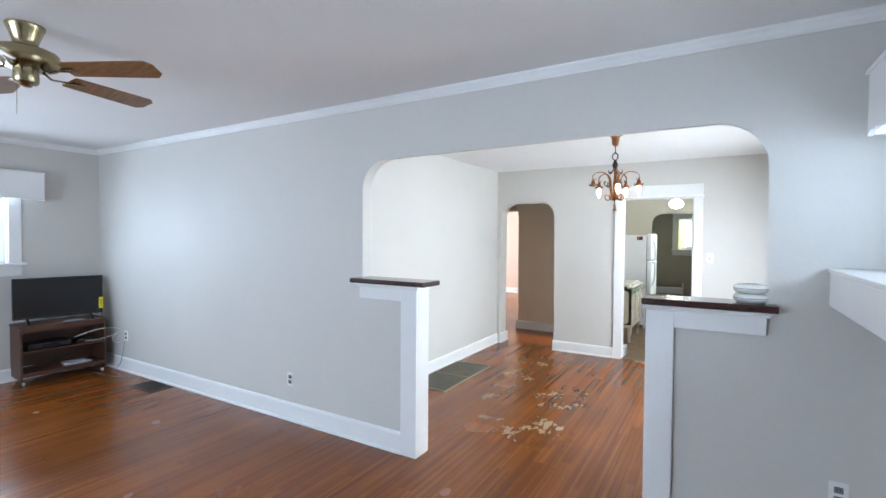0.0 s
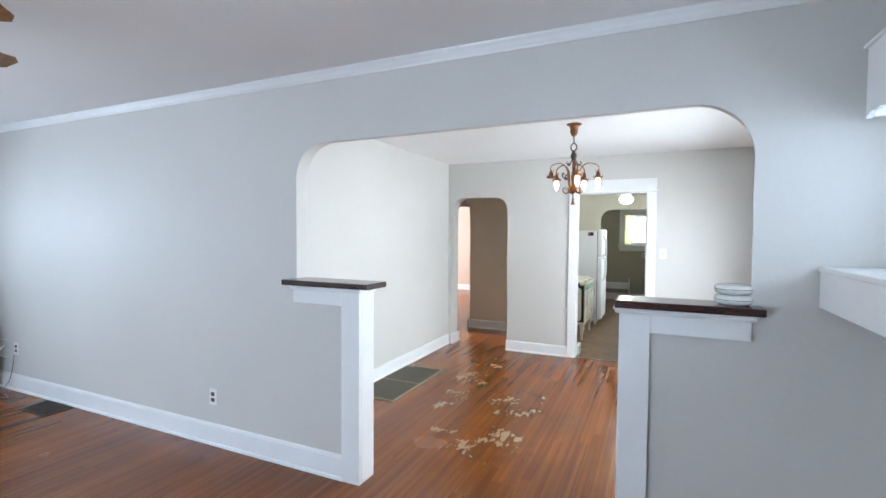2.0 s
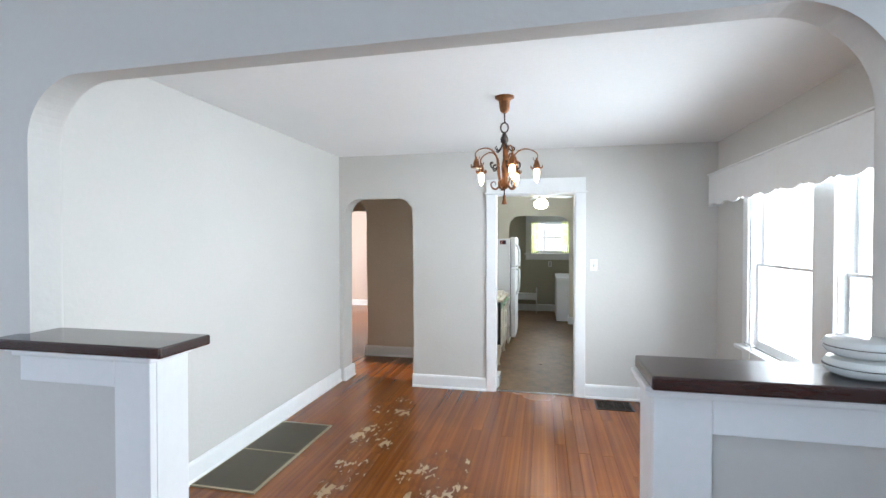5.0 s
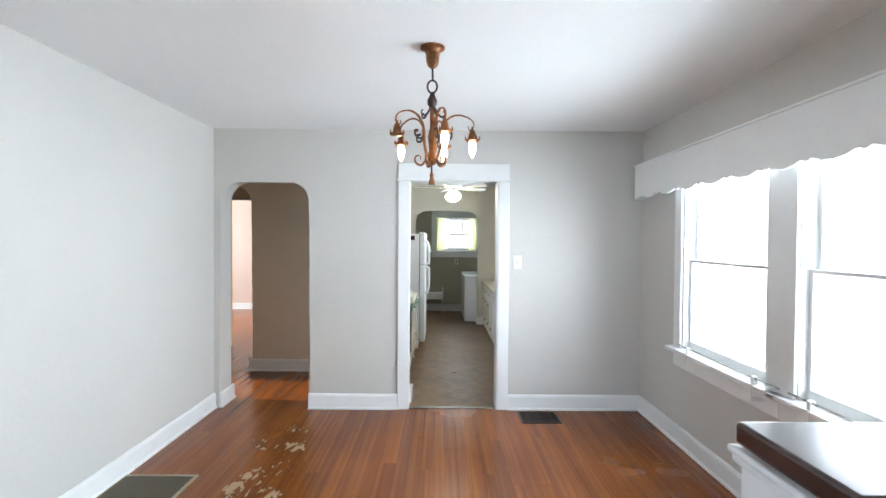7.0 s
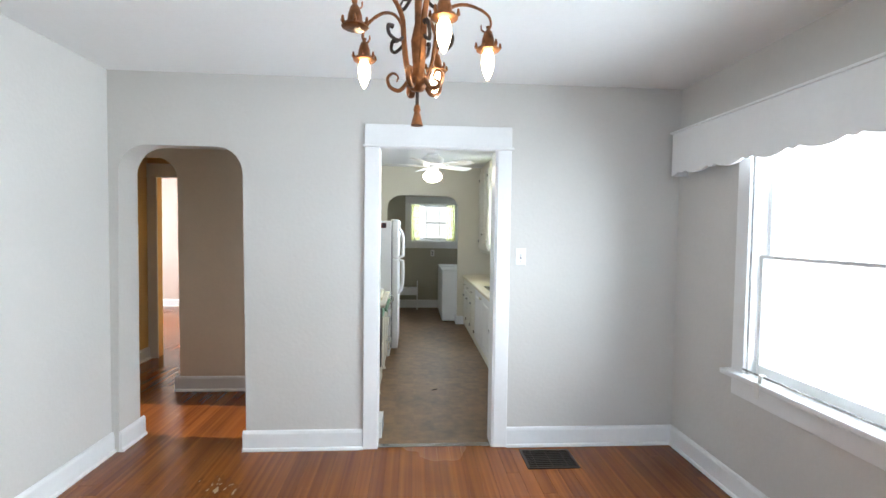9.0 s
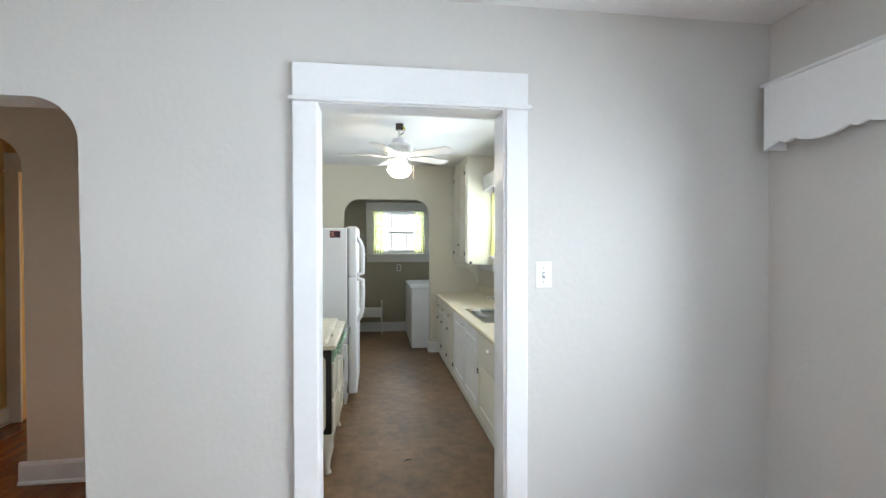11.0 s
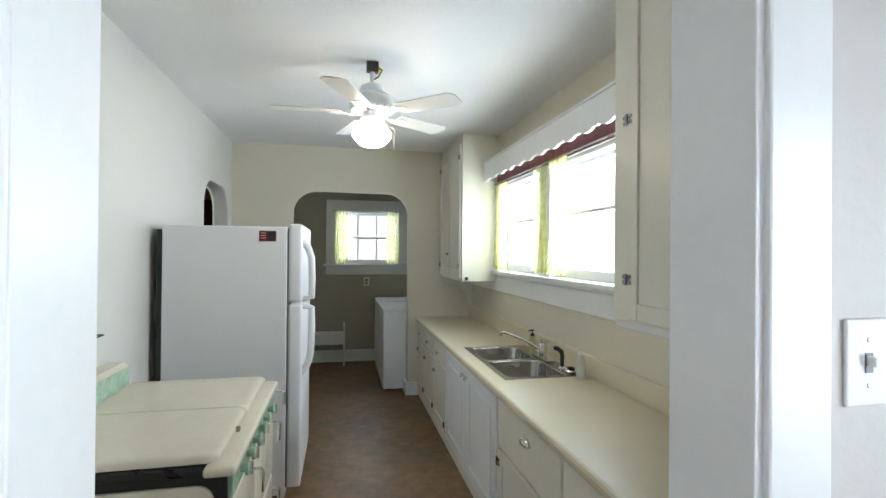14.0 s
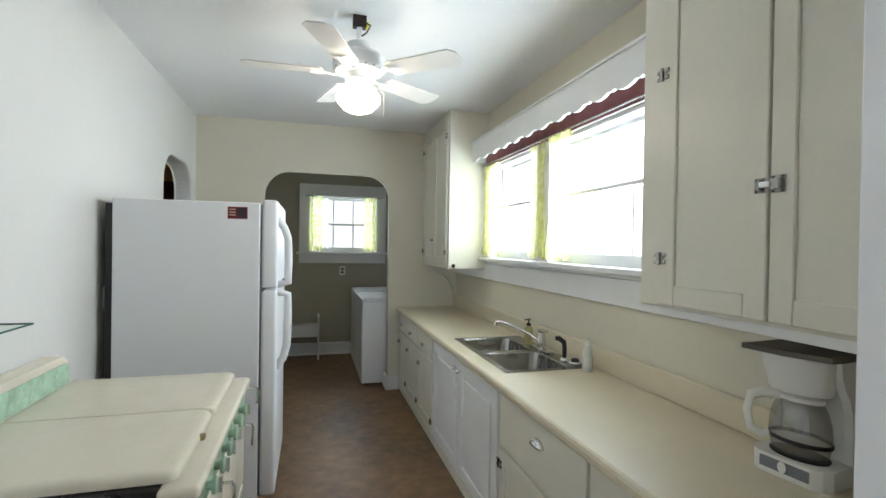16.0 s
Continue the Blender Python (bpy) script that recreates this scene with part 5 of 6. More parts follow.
def panel_door(parent, x, y0, y1, z0, z1, style, name="door", f=0.062):
    """A cupboard door facing -x: 'flat', 'shaker' (sunk field) or 'raised'; the frame's members are parts of it."""
    if style == "flat":
        return part(name, box(x - 0.019, x - 0.0005, y0, y1, z0, z1, 0.004, 2), M_CAB, parent, local=False)
    mat = M_TRIM if style == "raised" else M_CAB
    d = part(name, box(x - 0.011, x - 0.0005, y0 + f - 0.002, y1 - f + 0.002, z0 + f - 0.002, z1 - f + 0.002), mat, parent, local=False)
    for a, b in ((y0, y0 + f), (y1 - f, y1)):
        part("stile", box(x - 0.020, x - 0.0005, a, b, z0, z1, 0.003, 1), mat, d, local=False)
    for a, b in ((z0, z0 + f), (z1 - f, z1)):
        part("rail", box(x - 0.020, x - 0.0005, y0 + f, y1 - f, a, b, 0.003, 1), mat, d, local=False)
    if style == "raised":
        part("raised_field", box(x - 0.0185, x - 0.011, y0 + f + 0.022, y1 - f - 0.022, z0 + f + 0.022, z1 - f - 0.022, 0.006, 1), mat, d, local=False)
    return d


def base_unit(y0, y1, label, low=0.045):
    t = thing("base_cabinet", (CF, (y0 + y1) / 2, 0), 0, label, "cabinet", "base cabinets")
    part("body", boxes((CF, KX1 - 0.002, y0, y1, 0.085, CZ - low), (CF, CF + 0.028, y0, y1, CZ - low - 0.01, CZ - 0.045), (CF + 0.012, KX1 - 0.002, y0, y1, 0.0, 0.085)), M_CAB, t, local=False)
    part("toe_board", box(CF - 0.006, CF + 0.011, y0, y1, 0.0, 0.07, 0.003), M_CAB, t, local=False)
    return t


# near unit: wide drawer over a door, then a narrow bay
u = base_unit(6.345, 7.94, "cream painted base cabinet with chrome cup-pull drawers")
for a, b in ((7.245, 7.925), (6.50, 7.225)):
    dr = panel_door(u, CF, a, b, 0.510, 0.742, "flat", "drawer")
    cup_pull(dr, (CF - 0.020, (a + b) / 2 - 0.03, 0.668))
    dd = panel_door(u, CF, a, b, 0.095, 0.49, "shaker")
    latch(dd, (CF - 0.020, a + 0.05, 0.40))
    hinge(dd, (CF - 0.019, b - 0.01, 0.43))
u = base_unit(7.945, 9.115, "white base cabinet with two raised-panel doors under the sink", 0.18)
for a, b, k in ((7.96, 8.525, 8.49), (8.535, 9.10, 8.57)):
    dd = panel_door(u, CF, a, b, 0.095, 0.735, "raised")
    knob(dd, (CF - 0.018, k, 0.685))
u = base_unit(9.12, KY1 - 0.002, "cream painted base cabinet with small drawers over narrow doors")
for a, b in ((9.14, 9.58), (9.60, 10.03), (10.05, 10.42)):
    dr = panel_door(u, CF, a, b, 0.59, 0.735, "flat", "drawer")
    knob(dr, (CF - 0.018, (a + b) / 2, 0.655))
    dd = panel_door(u, CF, a, b, 0.095, 0.575, "shaker")
    latch(dd, (CF - 0.020, b - 0.05, 0.48))
    hinge(dd, (CF - 0.019, a + 0.01, 0.16))

# worktop with rolled edge, cut for the sink, and a backsplash lip
SX0, SX1, SY0, SY1 = 0.262, 0.715, 8.035, 8.870
wt = thing("worktop", (0.46, 8.4, CZ), 0, "cream laminate worktop with rounded front edge and low backsplash", "worktop")
prof = [(0.172, CZ - 0.040), (0.166, CZ - 0.030), (0.165, CZ - 0.014), (0.170, CZ - 0.004), (0.180, CZ), (SX0 + 0.012, CZ), (SX0 + 0.012, CZ - 0.044), (0.185, CZ - 0.044)]
part("front_strip", slab([(x, z) for x, z in prof], "y", KY0 + 0.002, KY1 - 0.002), M_COUNTER, wt, local=False)
part("slab", boxes((SX0 + 0.012, KX1 - 0.002, KY0 + 0.002, SY0 + 0.014, CZ - 0.044, CZ), (SX0 + 0.012, KX1 - 0.002, SY1 - 0.014, KY1 - 0.002, CZ - 0.044, CZ), (SX1 - 0.012, KX1 - 0.002, SY0 + 0.014, SY1 - 0.014, CZ - 0.044, CZ)), M_COUNTER, wt, local=False)
part("backsplash", box(KX1 - 0.024, KX1 - 0.002, KY0 + 0.002, KY1 - 0.002, CZ, CZ + 0.112, 0.008, 3), M_COUNTER, wt, local=False)

sk = thing("sink", (0.48, 8.435, CZ), 0, "stainless steel double-bowl sink set in the worktop", "sink")
Z = CZ + 0.004


def bowl(y0, y1):
    x0, x1, dz = SX0 + 0.028, SX1 - 0.085, 0.16
    bm = bmesh.new()

    def loop(i, z, r, n=4):
        pts = []
        for cx, cy, a0 in ((x1 - i - r, y1 - i - r, 0), (x0 + i + r, y1 - i - r, 90), (x0 + i + r, y0 + i + r, 180), (x1 - i - r, y0 + i + r, 270)):
            for k in range(n + 1):
                a = radians(a0 + 90 * k / n)
                pts.append(bm.verts.new((cx + r * math.cos(a), cy + r * math.sin(a), z)))
        return pts

    rings = [loop(0, Z, 0.05), loop(0.004, Z - 0.012, 0.05), loop(0.016, Z - dz + 0.03, 0.05), loop(0.035, Z - dz, 0.05)]
    for a, b in zip(rings, rings[1:]):
        k = len(a)
        for i in range(k):
            bm.faces.new((a[i], a[(i + 1) % k], b[(i + 1) % k], b[i]))
    bm.faces.new(rings[-1])
    p = part("bowl", bm, M_STEEL, sk, smooth=True, local=False)
    p.modifiers.new("thickness", "SOLIDIFY").thickness = 0.001
    part("drain", lathe([(0, Z - dz + 0.001), (0.04, Z - dz + 0.001), (0.038, Z - dz + 0.004), (0.02, Z - dz + 0.003), (0, Z - dz + 0.003)], 18, ((x0 + x1) / 2, (y0 + y1) / 2, 0)), M_CHROME, p, smooth=True, local=False)
    return x0, x1


YM = (SY0 + SY1) / 2
bowl(SY0 + 0.028, YM - 0.014)
bx0, bx1 = bowl(YM + 0.014, SY1 - 0.028)
bm = bmesh.new()
for r in ((SX0, bx0 + 0.0, SY0, SY1), (bx1, SX1, SY0, SY1), (bx0, bx1, SY0, SY0 + 0.028), (bx0, bx1, SY1 - 0.028, SY1), (bx0, bx1, YM - 0.014, YM + 0.014)):
    add_box(bm, r[0], r[1], r[2], r[3], CZ + 0.0005, Z + 0.001)
for cx, cy in [(x, y) for x in (bx0, bx1) for y in (SY0 + 0.028, YM - 0.014, YM + 0.014, SY1 - 0.028)]:
    sx = 1 if cx == bx0 else -1
    sy = 1 if cy in (SY0 + 0.028, YM + 0.014) else -1
    pts = [(cx, cy)] + [(cx + sx * (0.05 - 0.05 * math.cos(radians(q))), cy + sy * (0.05 - 0.05 * math.sin(radians(q)))) for q in range(90, -1, -15)][::-1]
    vs = [bm.verts.new((x, y, Z + 0.0008)) for x, y in pts]
    bm.faces.new(vs)
part("rim", bm, M_STEEL, sk, local=False)
fa = thing("faucet", (0.665, YM, Z + 0.001), 0, "chrome kitchen faucet with long swivel spout", "faucet")
part("deck_plate", box(-0.028, 0.028, -0.11, 0.11, 0, 0.012, 0.005, 3), M_CHROME, fa)
part("body", lathe([(0, 0.01), (0.026, 0.01), (0.026, 0.055), (0.022, 0.085), (0.022, 0.10), (0.0, 0.105)], 18), M_CHROME, fa, smooth=True)
part("lever", box(-0.02, 0.02, -0.05, 0.02, 0.105, 0.118, 0.005, 3), M_CHROME, fa)
part("spout", tube([(0.0, 0.0, 0.04), (-0.06, 0.03, 0.085), (-0.14, 0.08, 0.125), (-0.215, 0.12, 0.150), (-0.232, 0.13, 0.146), (-0.236, 0.132, 0.125)], [0.011, 0.009, 0.008, 0.008, 0.009, 0.010], 10), M_CHROME, fa, smooth=True)
sp = thing("sink_sprayer", (0.668, 8.20, Z + 0.001), 0, "black hand sprayer in a chrome holder", "sprayer")
part("holder", lathe([(0, 0), (0.024, 0), (0.022, 0.008), (0.014, 0.014), (0.0, 0.014)], 16), M_CHROME, sp, smooth=True)
part("handle", tube([(0, 0, 0.012), (0, 0, 0.07), (-0.004, 0.002, 0.095), (-0.03, 0.012, 0.115), (-0.045, 0.018, 0.112)], [0.011, 0.012, 0.014, 0.014, 0.012], 10), M_BLACK, sp, smooth=True)
dr = thing("sink_stopper", (0.668, 8.095, Z + 0.001), 0, "black and chrome sink strainer on the sink rim", "sink strainer")
part("basket", lathe([(0, 0), (0.034, 0), (0.036, 0.012), (0.030, 0.018), (0, 0.018)], 18), M_CHROME, dr, smooth=True)
part("grip", lathe([(0, 0.018), (0.020, 0.018), (0.022, 0.028), (0.010, 0.034), (0, 0.034)], 14), M_BLACK, dr, smooth=True)


def pump_bottle(name, place, r, h, mat, pump_mat, label, sticker=None):
    t = thing(name, place, 25, label, "soap bottle")
    part("bottle", lathe([(0, 0), (r * 0.92, 0), (r, 0.006), (r, h * 0.72), (r * 0.85, h * 0.85), (0.012, h * 0.94), (0.011, h), (0, h)], 18), mat, t, smooth=True)
    c = part("pump", lathe([(0, h), (0.014, h), (0.014, h + 0.014), (0.005, h + 0.018), (0.004, h + 0.036), (0, h + 0.036)], 12), pump_mat, t, smooth=True)
    part("nozzle", box(-0.035, 0.012, -0.006, 0.006, h + 0.034, h + 0.042, 0.002), pump_mat, c)
    if sticker:
        part("sticker", lathe([(r + 0.0006, h * 0.18), (r + 0.0008, h * 0.19), (r + 0.0008, h * 0.6), (r + 0.0006, h * 0.61)], 18, cap=False), sticker, t, smooth=True)
    return t


pump_bottle("soap_bottle", (0.655, 8.60, Z + 0.001), 0.026, 0.115, M_SOAP, M_BLACK, "clear dish soap bottle of yellow soap with black pump")
pump_bottle("soap_bottle", (0.668, 7.985, CZ + 0.0008), 0.024, 0.125, material("milky_plastic", (0.62, 0.64, 0.60), 0.3, vary=0.04), M_WHITEP, "translucent white pump bottle on the worktop", M_PLATE)

# coffee maker
cm = thing("coffee_maker", (0.660, 6.940, CZ + 0.0008), -82, "white coffee maker with grey lid and glass carafe", "coffee maker")
part("base", slab([(-0.072, -0.138), (0.072, -0.138), (0.094, -0.116), (0.108, -0.08), (0.108, 0.12), (-0.108, 0.12), (-0.108, -0.08), (-0.094, -0.116)], "z", 0.0, 0.042), M_WHITEP, cm)
part("warming_plate", lathe([(0, 0.042), (0.078, 0.042), (0.080, 0.046), (0, 0.047)], 28, (0, -0.03, 0)), M_BLACK, cm, smooth=True)
cp = part("control_panel", box(-0.068, 0.068, -0.1400, -0.1375, 0.011, 0.035, 0.001), M_GREYP, cm, "blue-grey control strip")
bm = lathe([(0, 0), (0.012, 0), (0.012, 0.003), (0, 0.004)], 16)
bm.transform(Matrix.Translation((-0.004, -0.1395, 0.023)) @ Matrix.Rotation(radians(90), 4, "X"))
part("button", bm, M_WHITEP, cp, "pale round switch", smooth=True)
tower = [(0.048, 0.042), (0.12, 0.042), (0.116, 0.13), (0.12, 0.262), (-0.045, 0.262), (-0.036, 0.225), (-0.012, 0.202), (0.022, 0.178), (0.042, 0.150), (0.050, 0.11)]
for x0, x1 in ((-0.108, -0.086), (0.086, 0.108)):
    part("side_wing", slab(tower, "x", x0, x1), M_WHITEP, cm)
part("tower", box(-0.087, 0.087, 0.056, 0.118, 0.042, 0.262, 0.004), M_WHITEP, cm)
oval = [(0.085 + 0.020 * math.cos(a * math.pi / 12), 0.155 + 0.068 * math.sin(a * math.pi / 12)) for a in range(24)]
part("water_gauge", slab(oval, "x", 0.1075, 0.1095), M_GREYP, cm, "dark oval water window")
part("brew_basket", lathe([(0.0, 0.182), (0.078, 0.182), (0.084, 0.188), (0.098, 0.262), (0.0, 0.262)], 36, (0, -0.035, 0)), M_WHITEP, cm, smooth=True)
part("lid", slab([(-0.118, -0.10), (-0.125, -0.15), (0.0, -0.155), (0.112, -0.12), (0.118, -0.06), (0.118, 0.122), (-0.118, 0.122)], "z", 0.2625, 0.274), M_LID, cm, "brown-grey flat lid")
ca = part("carafe", lathe([(0.058, 0.048), (0.076, 0.052), (0.084, 0.080), (0.082, 0.115), (0.072, 0.145), (0.058, 0.165)], 32, (0, -0.03, 0), cap=False), M_POT, cm, "clear glass carafe", smooth=True)
ca.modifiers.new("thickness", "SOLIDIFY").thickness = 0.002
part("carafe_band", lathe([(0.0835, 0.074), (0.0855, 0.075), (0.0855, 0.082), (0.0835, 0.083)], 32, (0, -0.03, 0), cap=False), M_BLACK, ca, smooth=True)
part("carafe_lid", lathe([(0, 0.163), (0.062, 0.163), (0.064, 0.172), (0.040, 0.180), (0.0, 0.1805)], 28, (0, -0.03, 0)), M_WHITEP, ca, smooth=True)
part("carafe_handle", tube([(-0.040, -0.072, 0.168), (-0.075, -0.112, 0.170), (-0.098, -0.138, 0.160), (-0.106, -0.147, 0.125), (-0.098, -0.140, 0.088), (-0.078, -0.115, 0.076), (-0.062, -0.098, 0.082)], [0.010, 0.012, 0.013, 0.013, 0.012, 0.010, 0.008], 10), M_WHITEP, ca, smooth=True)
cm.scale = (0.90, 0.63, 1.24)

# upper cabinets
UX, UZ = 0.465, 1.205
uc = thing("wall_cabinet", (0.6, 6.85, UZ), 0, "cream painted wall cabinet with two panel doors to the ceiling", "cabinet", "wall cabinets")
part("body", box(UX, KX1 - 0.002, KY0 + 0.002, 7.36, UZ, DZ - 0.002, 0.002), M_CAB, uc, local=False)
part("rail", box(UX + 0.01, KX1 - 0.002, KY0 + 0.002, 7.365, UZ - 0.028, UZ - 0.0005, 0.003), M_TRIM, uc, local=False)
for a, b in ((6.884, 7.252), (6.49, 6.876)):
    dd = panel_door(uc, UX, a, b, UZ + 0.012, DZ - 0.05, "shaker")
    for z in (UZ + 0.158, 1.95):
        hinge(dd, (UX - 0.019, b - 0.006 if b > 7 else a + 0.006, z))
dd_latch = part("latch_plate", boxes((UX - 0.0225, UX - 0.0202, 6.835, 6.873, 1.534, 1.576), (UX - 0.034, UX - 0.0222, 6.841, 6.866, 1.542, 1.568), bevel=0.001), M_STEEL, uc, "large chrome cupboard latch", local=False)
part("latch_bolt", boxes((UX - 0.040, UX - 0.026, 6.864, 6.892, 1.547, 1.563), bevel=0.004), M_CHROME, dd_latch, local=False)
part("latch_keeper", boxes((UX - 0.0225, UX - 0.0202, 6.888, 6.916, 1.536, 1.574), (UX - 0.034, UX - 0.0222, 6.894, 6.900, 1.540, 1.570), bevel=0.001), M_STEEL, dd_latch, local=False)
for y, z in ((6.842, 1.538), (6.842, 1.572), (6.866, 1.538), (6.866, 1.572), (6.910, 1.541), (6.910, 1.569)):
    part("screw", box(UX - 0.0245, UX - 0.0222, y - 0.003, y + 0.003, z - 0.003, z + 0.003, 0.001), M_IRON, dd_latch, local=False)

uf = thing("wall_cabinet", (0.6, 9.96, UZ), 0, "cream painted corner wall cabinet beside the window", "cabinet", "wall cabinets")
VX = 0.430
part("body", box(VX, KX1 - 0.002, 9.60, KY1 - 0.002, UZ, DZ - 0.002, 0.002), M_CAB, uf, local=False)
for a, b, e in ((9.63, 10.02, 9.64), (10.03, 10.42, 10.41)):
    dd = panel_door(uf, VX, a, b, UZ + 0.03, DZ - 0.09, "shaker")
    for z in (UZ + 0.13, 2.28):
        hinge(dd, (VX - 0.019, e, z))
    if a > 10:
        latch(dd, (VX - 0.02, 10.05, 1.44))
bm = lathe([(0.0, 0.0), (0.014, 0.0), (0.016, 0.012), (0.008, 0.02), (0, 0.02)], 12)
bm.transform(Matrix.Translation((0.47, 9.60, UZ + 0.025)) @ Matrix.Rotation(radians(90), 4, "X"))
part("hook", bm, M_BLACK, uf, "small black hook", smooth=True, local=False)
br = thing("shelf_bracket", (0.6, KY1 - 0.03, 1.0), 0, "cream curved wooden bracket under the corner cabinet", "bracket")
part("board", slab([(VX + 0.01, UZ - 0.001), (KX1 - 0.003, UZ - 0.001), (KX1 - 0.003, 0.915), (KX1 - 0.035, 0.915), (KX1 - 0.05, 0.98), (KX1 - 0.09, 1.06), (KX1 - 0.16, 1.12), (VX + 0.01, UZ - 0.04)], "y", KY1 - 0.030, KY1 - 0.004), M_CAB, br, local=False)
solid("window_apron_board", box(KX1 - 0.0195, KX1 - 0.0005, 7.362, 10.41, 1.125, 1.251, 0.003), M_TRIM, "white board under the kitchen window sills", "trim", kind="structure")


def curtain(name, axis, w, u0, u1, z0, z1, folds, mat, label, pinch=0.0, amp=0.012):
    """A hanging sheer panel with folds; pinch draws its middle in."""
    bm = bmesh.new()
    nu, nz = folds * 8, 14
    grid = []
    for j in range(nz + 1):
        v = j / nz
        row = []
        for i in range(nu + 1):
            u = i / nu
            mid = (u0 + u1) / 2
            width = (u1 - u0) * (1 - pinch * math.sin(math.pi * v))
            uu = mid + (u - 0.5) * width + 0.006 * math.sin(7 * v + u * 3)
            ww = w + amp * math.sin(2 * math.pi * folds * u + 1.3 * math.sin(4 * v)) * (0.35 + 0.65 * v)
            z = z1 + (z0 - z1) * v + (0.010 * math.sin(folds * 9 * u) if j == nz else 0)
            row.append(bm.verts.new((ww, uu, z) if axis == "x" else (uu, ww, z)))
        grid.append(row)
    for j in range(nz):
        for i in range(nu):
            bm.faces.new((grid[j][i], grid[j][i + 1], grid[j + 1][i + 1], grid[j + 1][i]))
    return solid(name, bm, mat, label, "curtain", "sheer curtains", smooth=True)


curtain("kitchen_curtain", "x", KX1 - 0.045, 9.26, 9.59, 1.325, 2.03, 6, M_CURTAIN, "lime green sheer curtain gathered beside the window", 0.25)
curtain("kitchen_curtain", "x", KX1 - 0.045, 8.53, 8.75, 1.325, 2.03, 4, M_CURTAIN, "lime green sheer curtain gathered at the mullion", 0.3)
curtain("kitchen_curtain", "x", KX1 - 0.045, 8.25, 8.51, 1.325, 2.05, 5, M_CURTAIN, "lime green sheer curtain gathered at the mullion", 0.3)
curtain("kitchen_curtain", "x", KX1 - 0.045, 7.40, 7.50, 1.325, 2.05, 3, M_CURTAIN, "lime green sheer curtain at the cabinet end", 0.2)
curtain("porch_curtain", "y", BY1 - 0.045, -0.665, -0.50, 1.30, 1.98, 4, M_CURTAIN, "lime green sheer curtain on the porch window", 0.1)
curtain("porch_curtain", "y", BY1 - 0.045, 0.005, 0.18, 1.30, 1.98, 4, M_CURTAIN, "lime green sheer curtain on the porch window", 0.1)
curtain("porch_curtain", "y", BY1 - 0.035, -0.53, -0.42, 1.34, 1.96, 3, M_SHEERW, "white sheer curtain behind the green one", 0.2)
for nm, a, b in (("curtain_rod", (KX1 - 0.045, 7.38, 2.045), (KX1 - 0.045, 9.59, 2.045)), ("curtain_rod", (-0.71, BY1 - 0.045, 1.985), (0.23, BY1 - 0.045, 1.985))):
    solid(nm, tube([a, b], 0.005, 8), M_STEEL, "thin metal curtain rod across the window", "curtain rod", smooth=True)

# refrigerator
fr = thing("refrigerator", (-1.2, 8.88, 0), 0, "white top-freezer refrigerator with textured sides", "refrigerator")
FX0, FX1, FY0, FY1, FZ = -1.535, -0.885, 8.52, 9.24, 1.60
part("body", box(FX0, FX1, FY0, FY1, 0.06, FZ - 0.006, 0.006, 2), M_WHITE, fr, local=False)
part("kick_plate", box(FX1 - 0.04, FX1 - 0.01, FY0 + 0.01, FY1 - 0.01, 0.0, 0.085, 0.003), M_WHITEP, fr, local=False)
part("gasket", box(FX1, FX1 + 0.010, FY0 + 0.012, FY1 - 0.012, 0.10, FZ - 0.012), M_GREYP, fr, local=False)
SEAM = 1.155
for nm, z0, z1, hz0, hz1 in (("freezer_door", SEAM + 0.006, FZ + 0.012, SEAM + 0.02, 1.52), ("fridge_door", 0.095, SEAM - 0.006, 0.74, SEAM - 0.02)):
    dd = part(nm, box(FX1 + 0.010, FX1 + 0.085, FY0 + 0.002, FY1 - 0.002, z0, z1, 0.016, 4), M_WHITE, fr, smooth=True, local=False)
    y = FY0 + 0.055
    x = FX1 + 0.085
    if nm == "freezer_door":
        pts = [(x - 0.004, y, hz0 + 0.0), (x + 0.050, y, hz0 + 0.012), (x + 0.052, y, hz0 + 0.12), (x + 0.048, y, hz0 + 0.24), (x + 0.030, y, hz1 - 0.05), (x - 0.006, y, hz1)]
    else:
        pts = [(x - 0.004, y, hz1), (x + 0.050, y, hz1 - 0.012), (x + 0.052, y, hz1 - 0.12), (x + 0.048, y, hz0 + 0.12), (x + 0.030, y, hz0 + 0.05), (x - 0.006, y, hz0)]
    part("handle", tube(pts, 0.016, 10, 1.3), M_WHITE, dd, "white arched handle", smooth=True, local=False)
part("hinge_cover", box(FX1 - 0.04, FX1 + 0.06, FY1 - 0.08, FY1 - 0.01, FZ + 0.0125, FZ + 0.028, 0.004), M_WHITEP, fr, local=False)
# black panel gives the shaded gap between refrigerator and wall its darkness
part("gap_shade_panel", box(FX0 - 0.03, FX0 - 0.0005, FY0 + 0.01, FY1 - 0.03, 0.12, FZ - 0.03, 0.003), M_BLACK, fr, "black panel standing for the dark gap at the wall", local=False)
mg = thing("fridge_magnet", (-0.990, FY0 - 0.001, 1.54), 0, "dark red printed magnet card on the refrigerator side", "magnet")
part("card", box(-0.046, 0.046, -0.0025, 0.0, -0.030, 0.030, 0.0006), M_RED, mg)
part("picture", box(-0.002, 0.040, -0.0034, -0.0024, -0.024, 0.024), M_DARKPRINT, mg)
for k in range(3):
    part("print_line", box(-0.038, -0.010, -0.0034, -0.0024, -0.014 + 0.014 * k, -0.009 + 0.014 * k), M_PINK, mg)
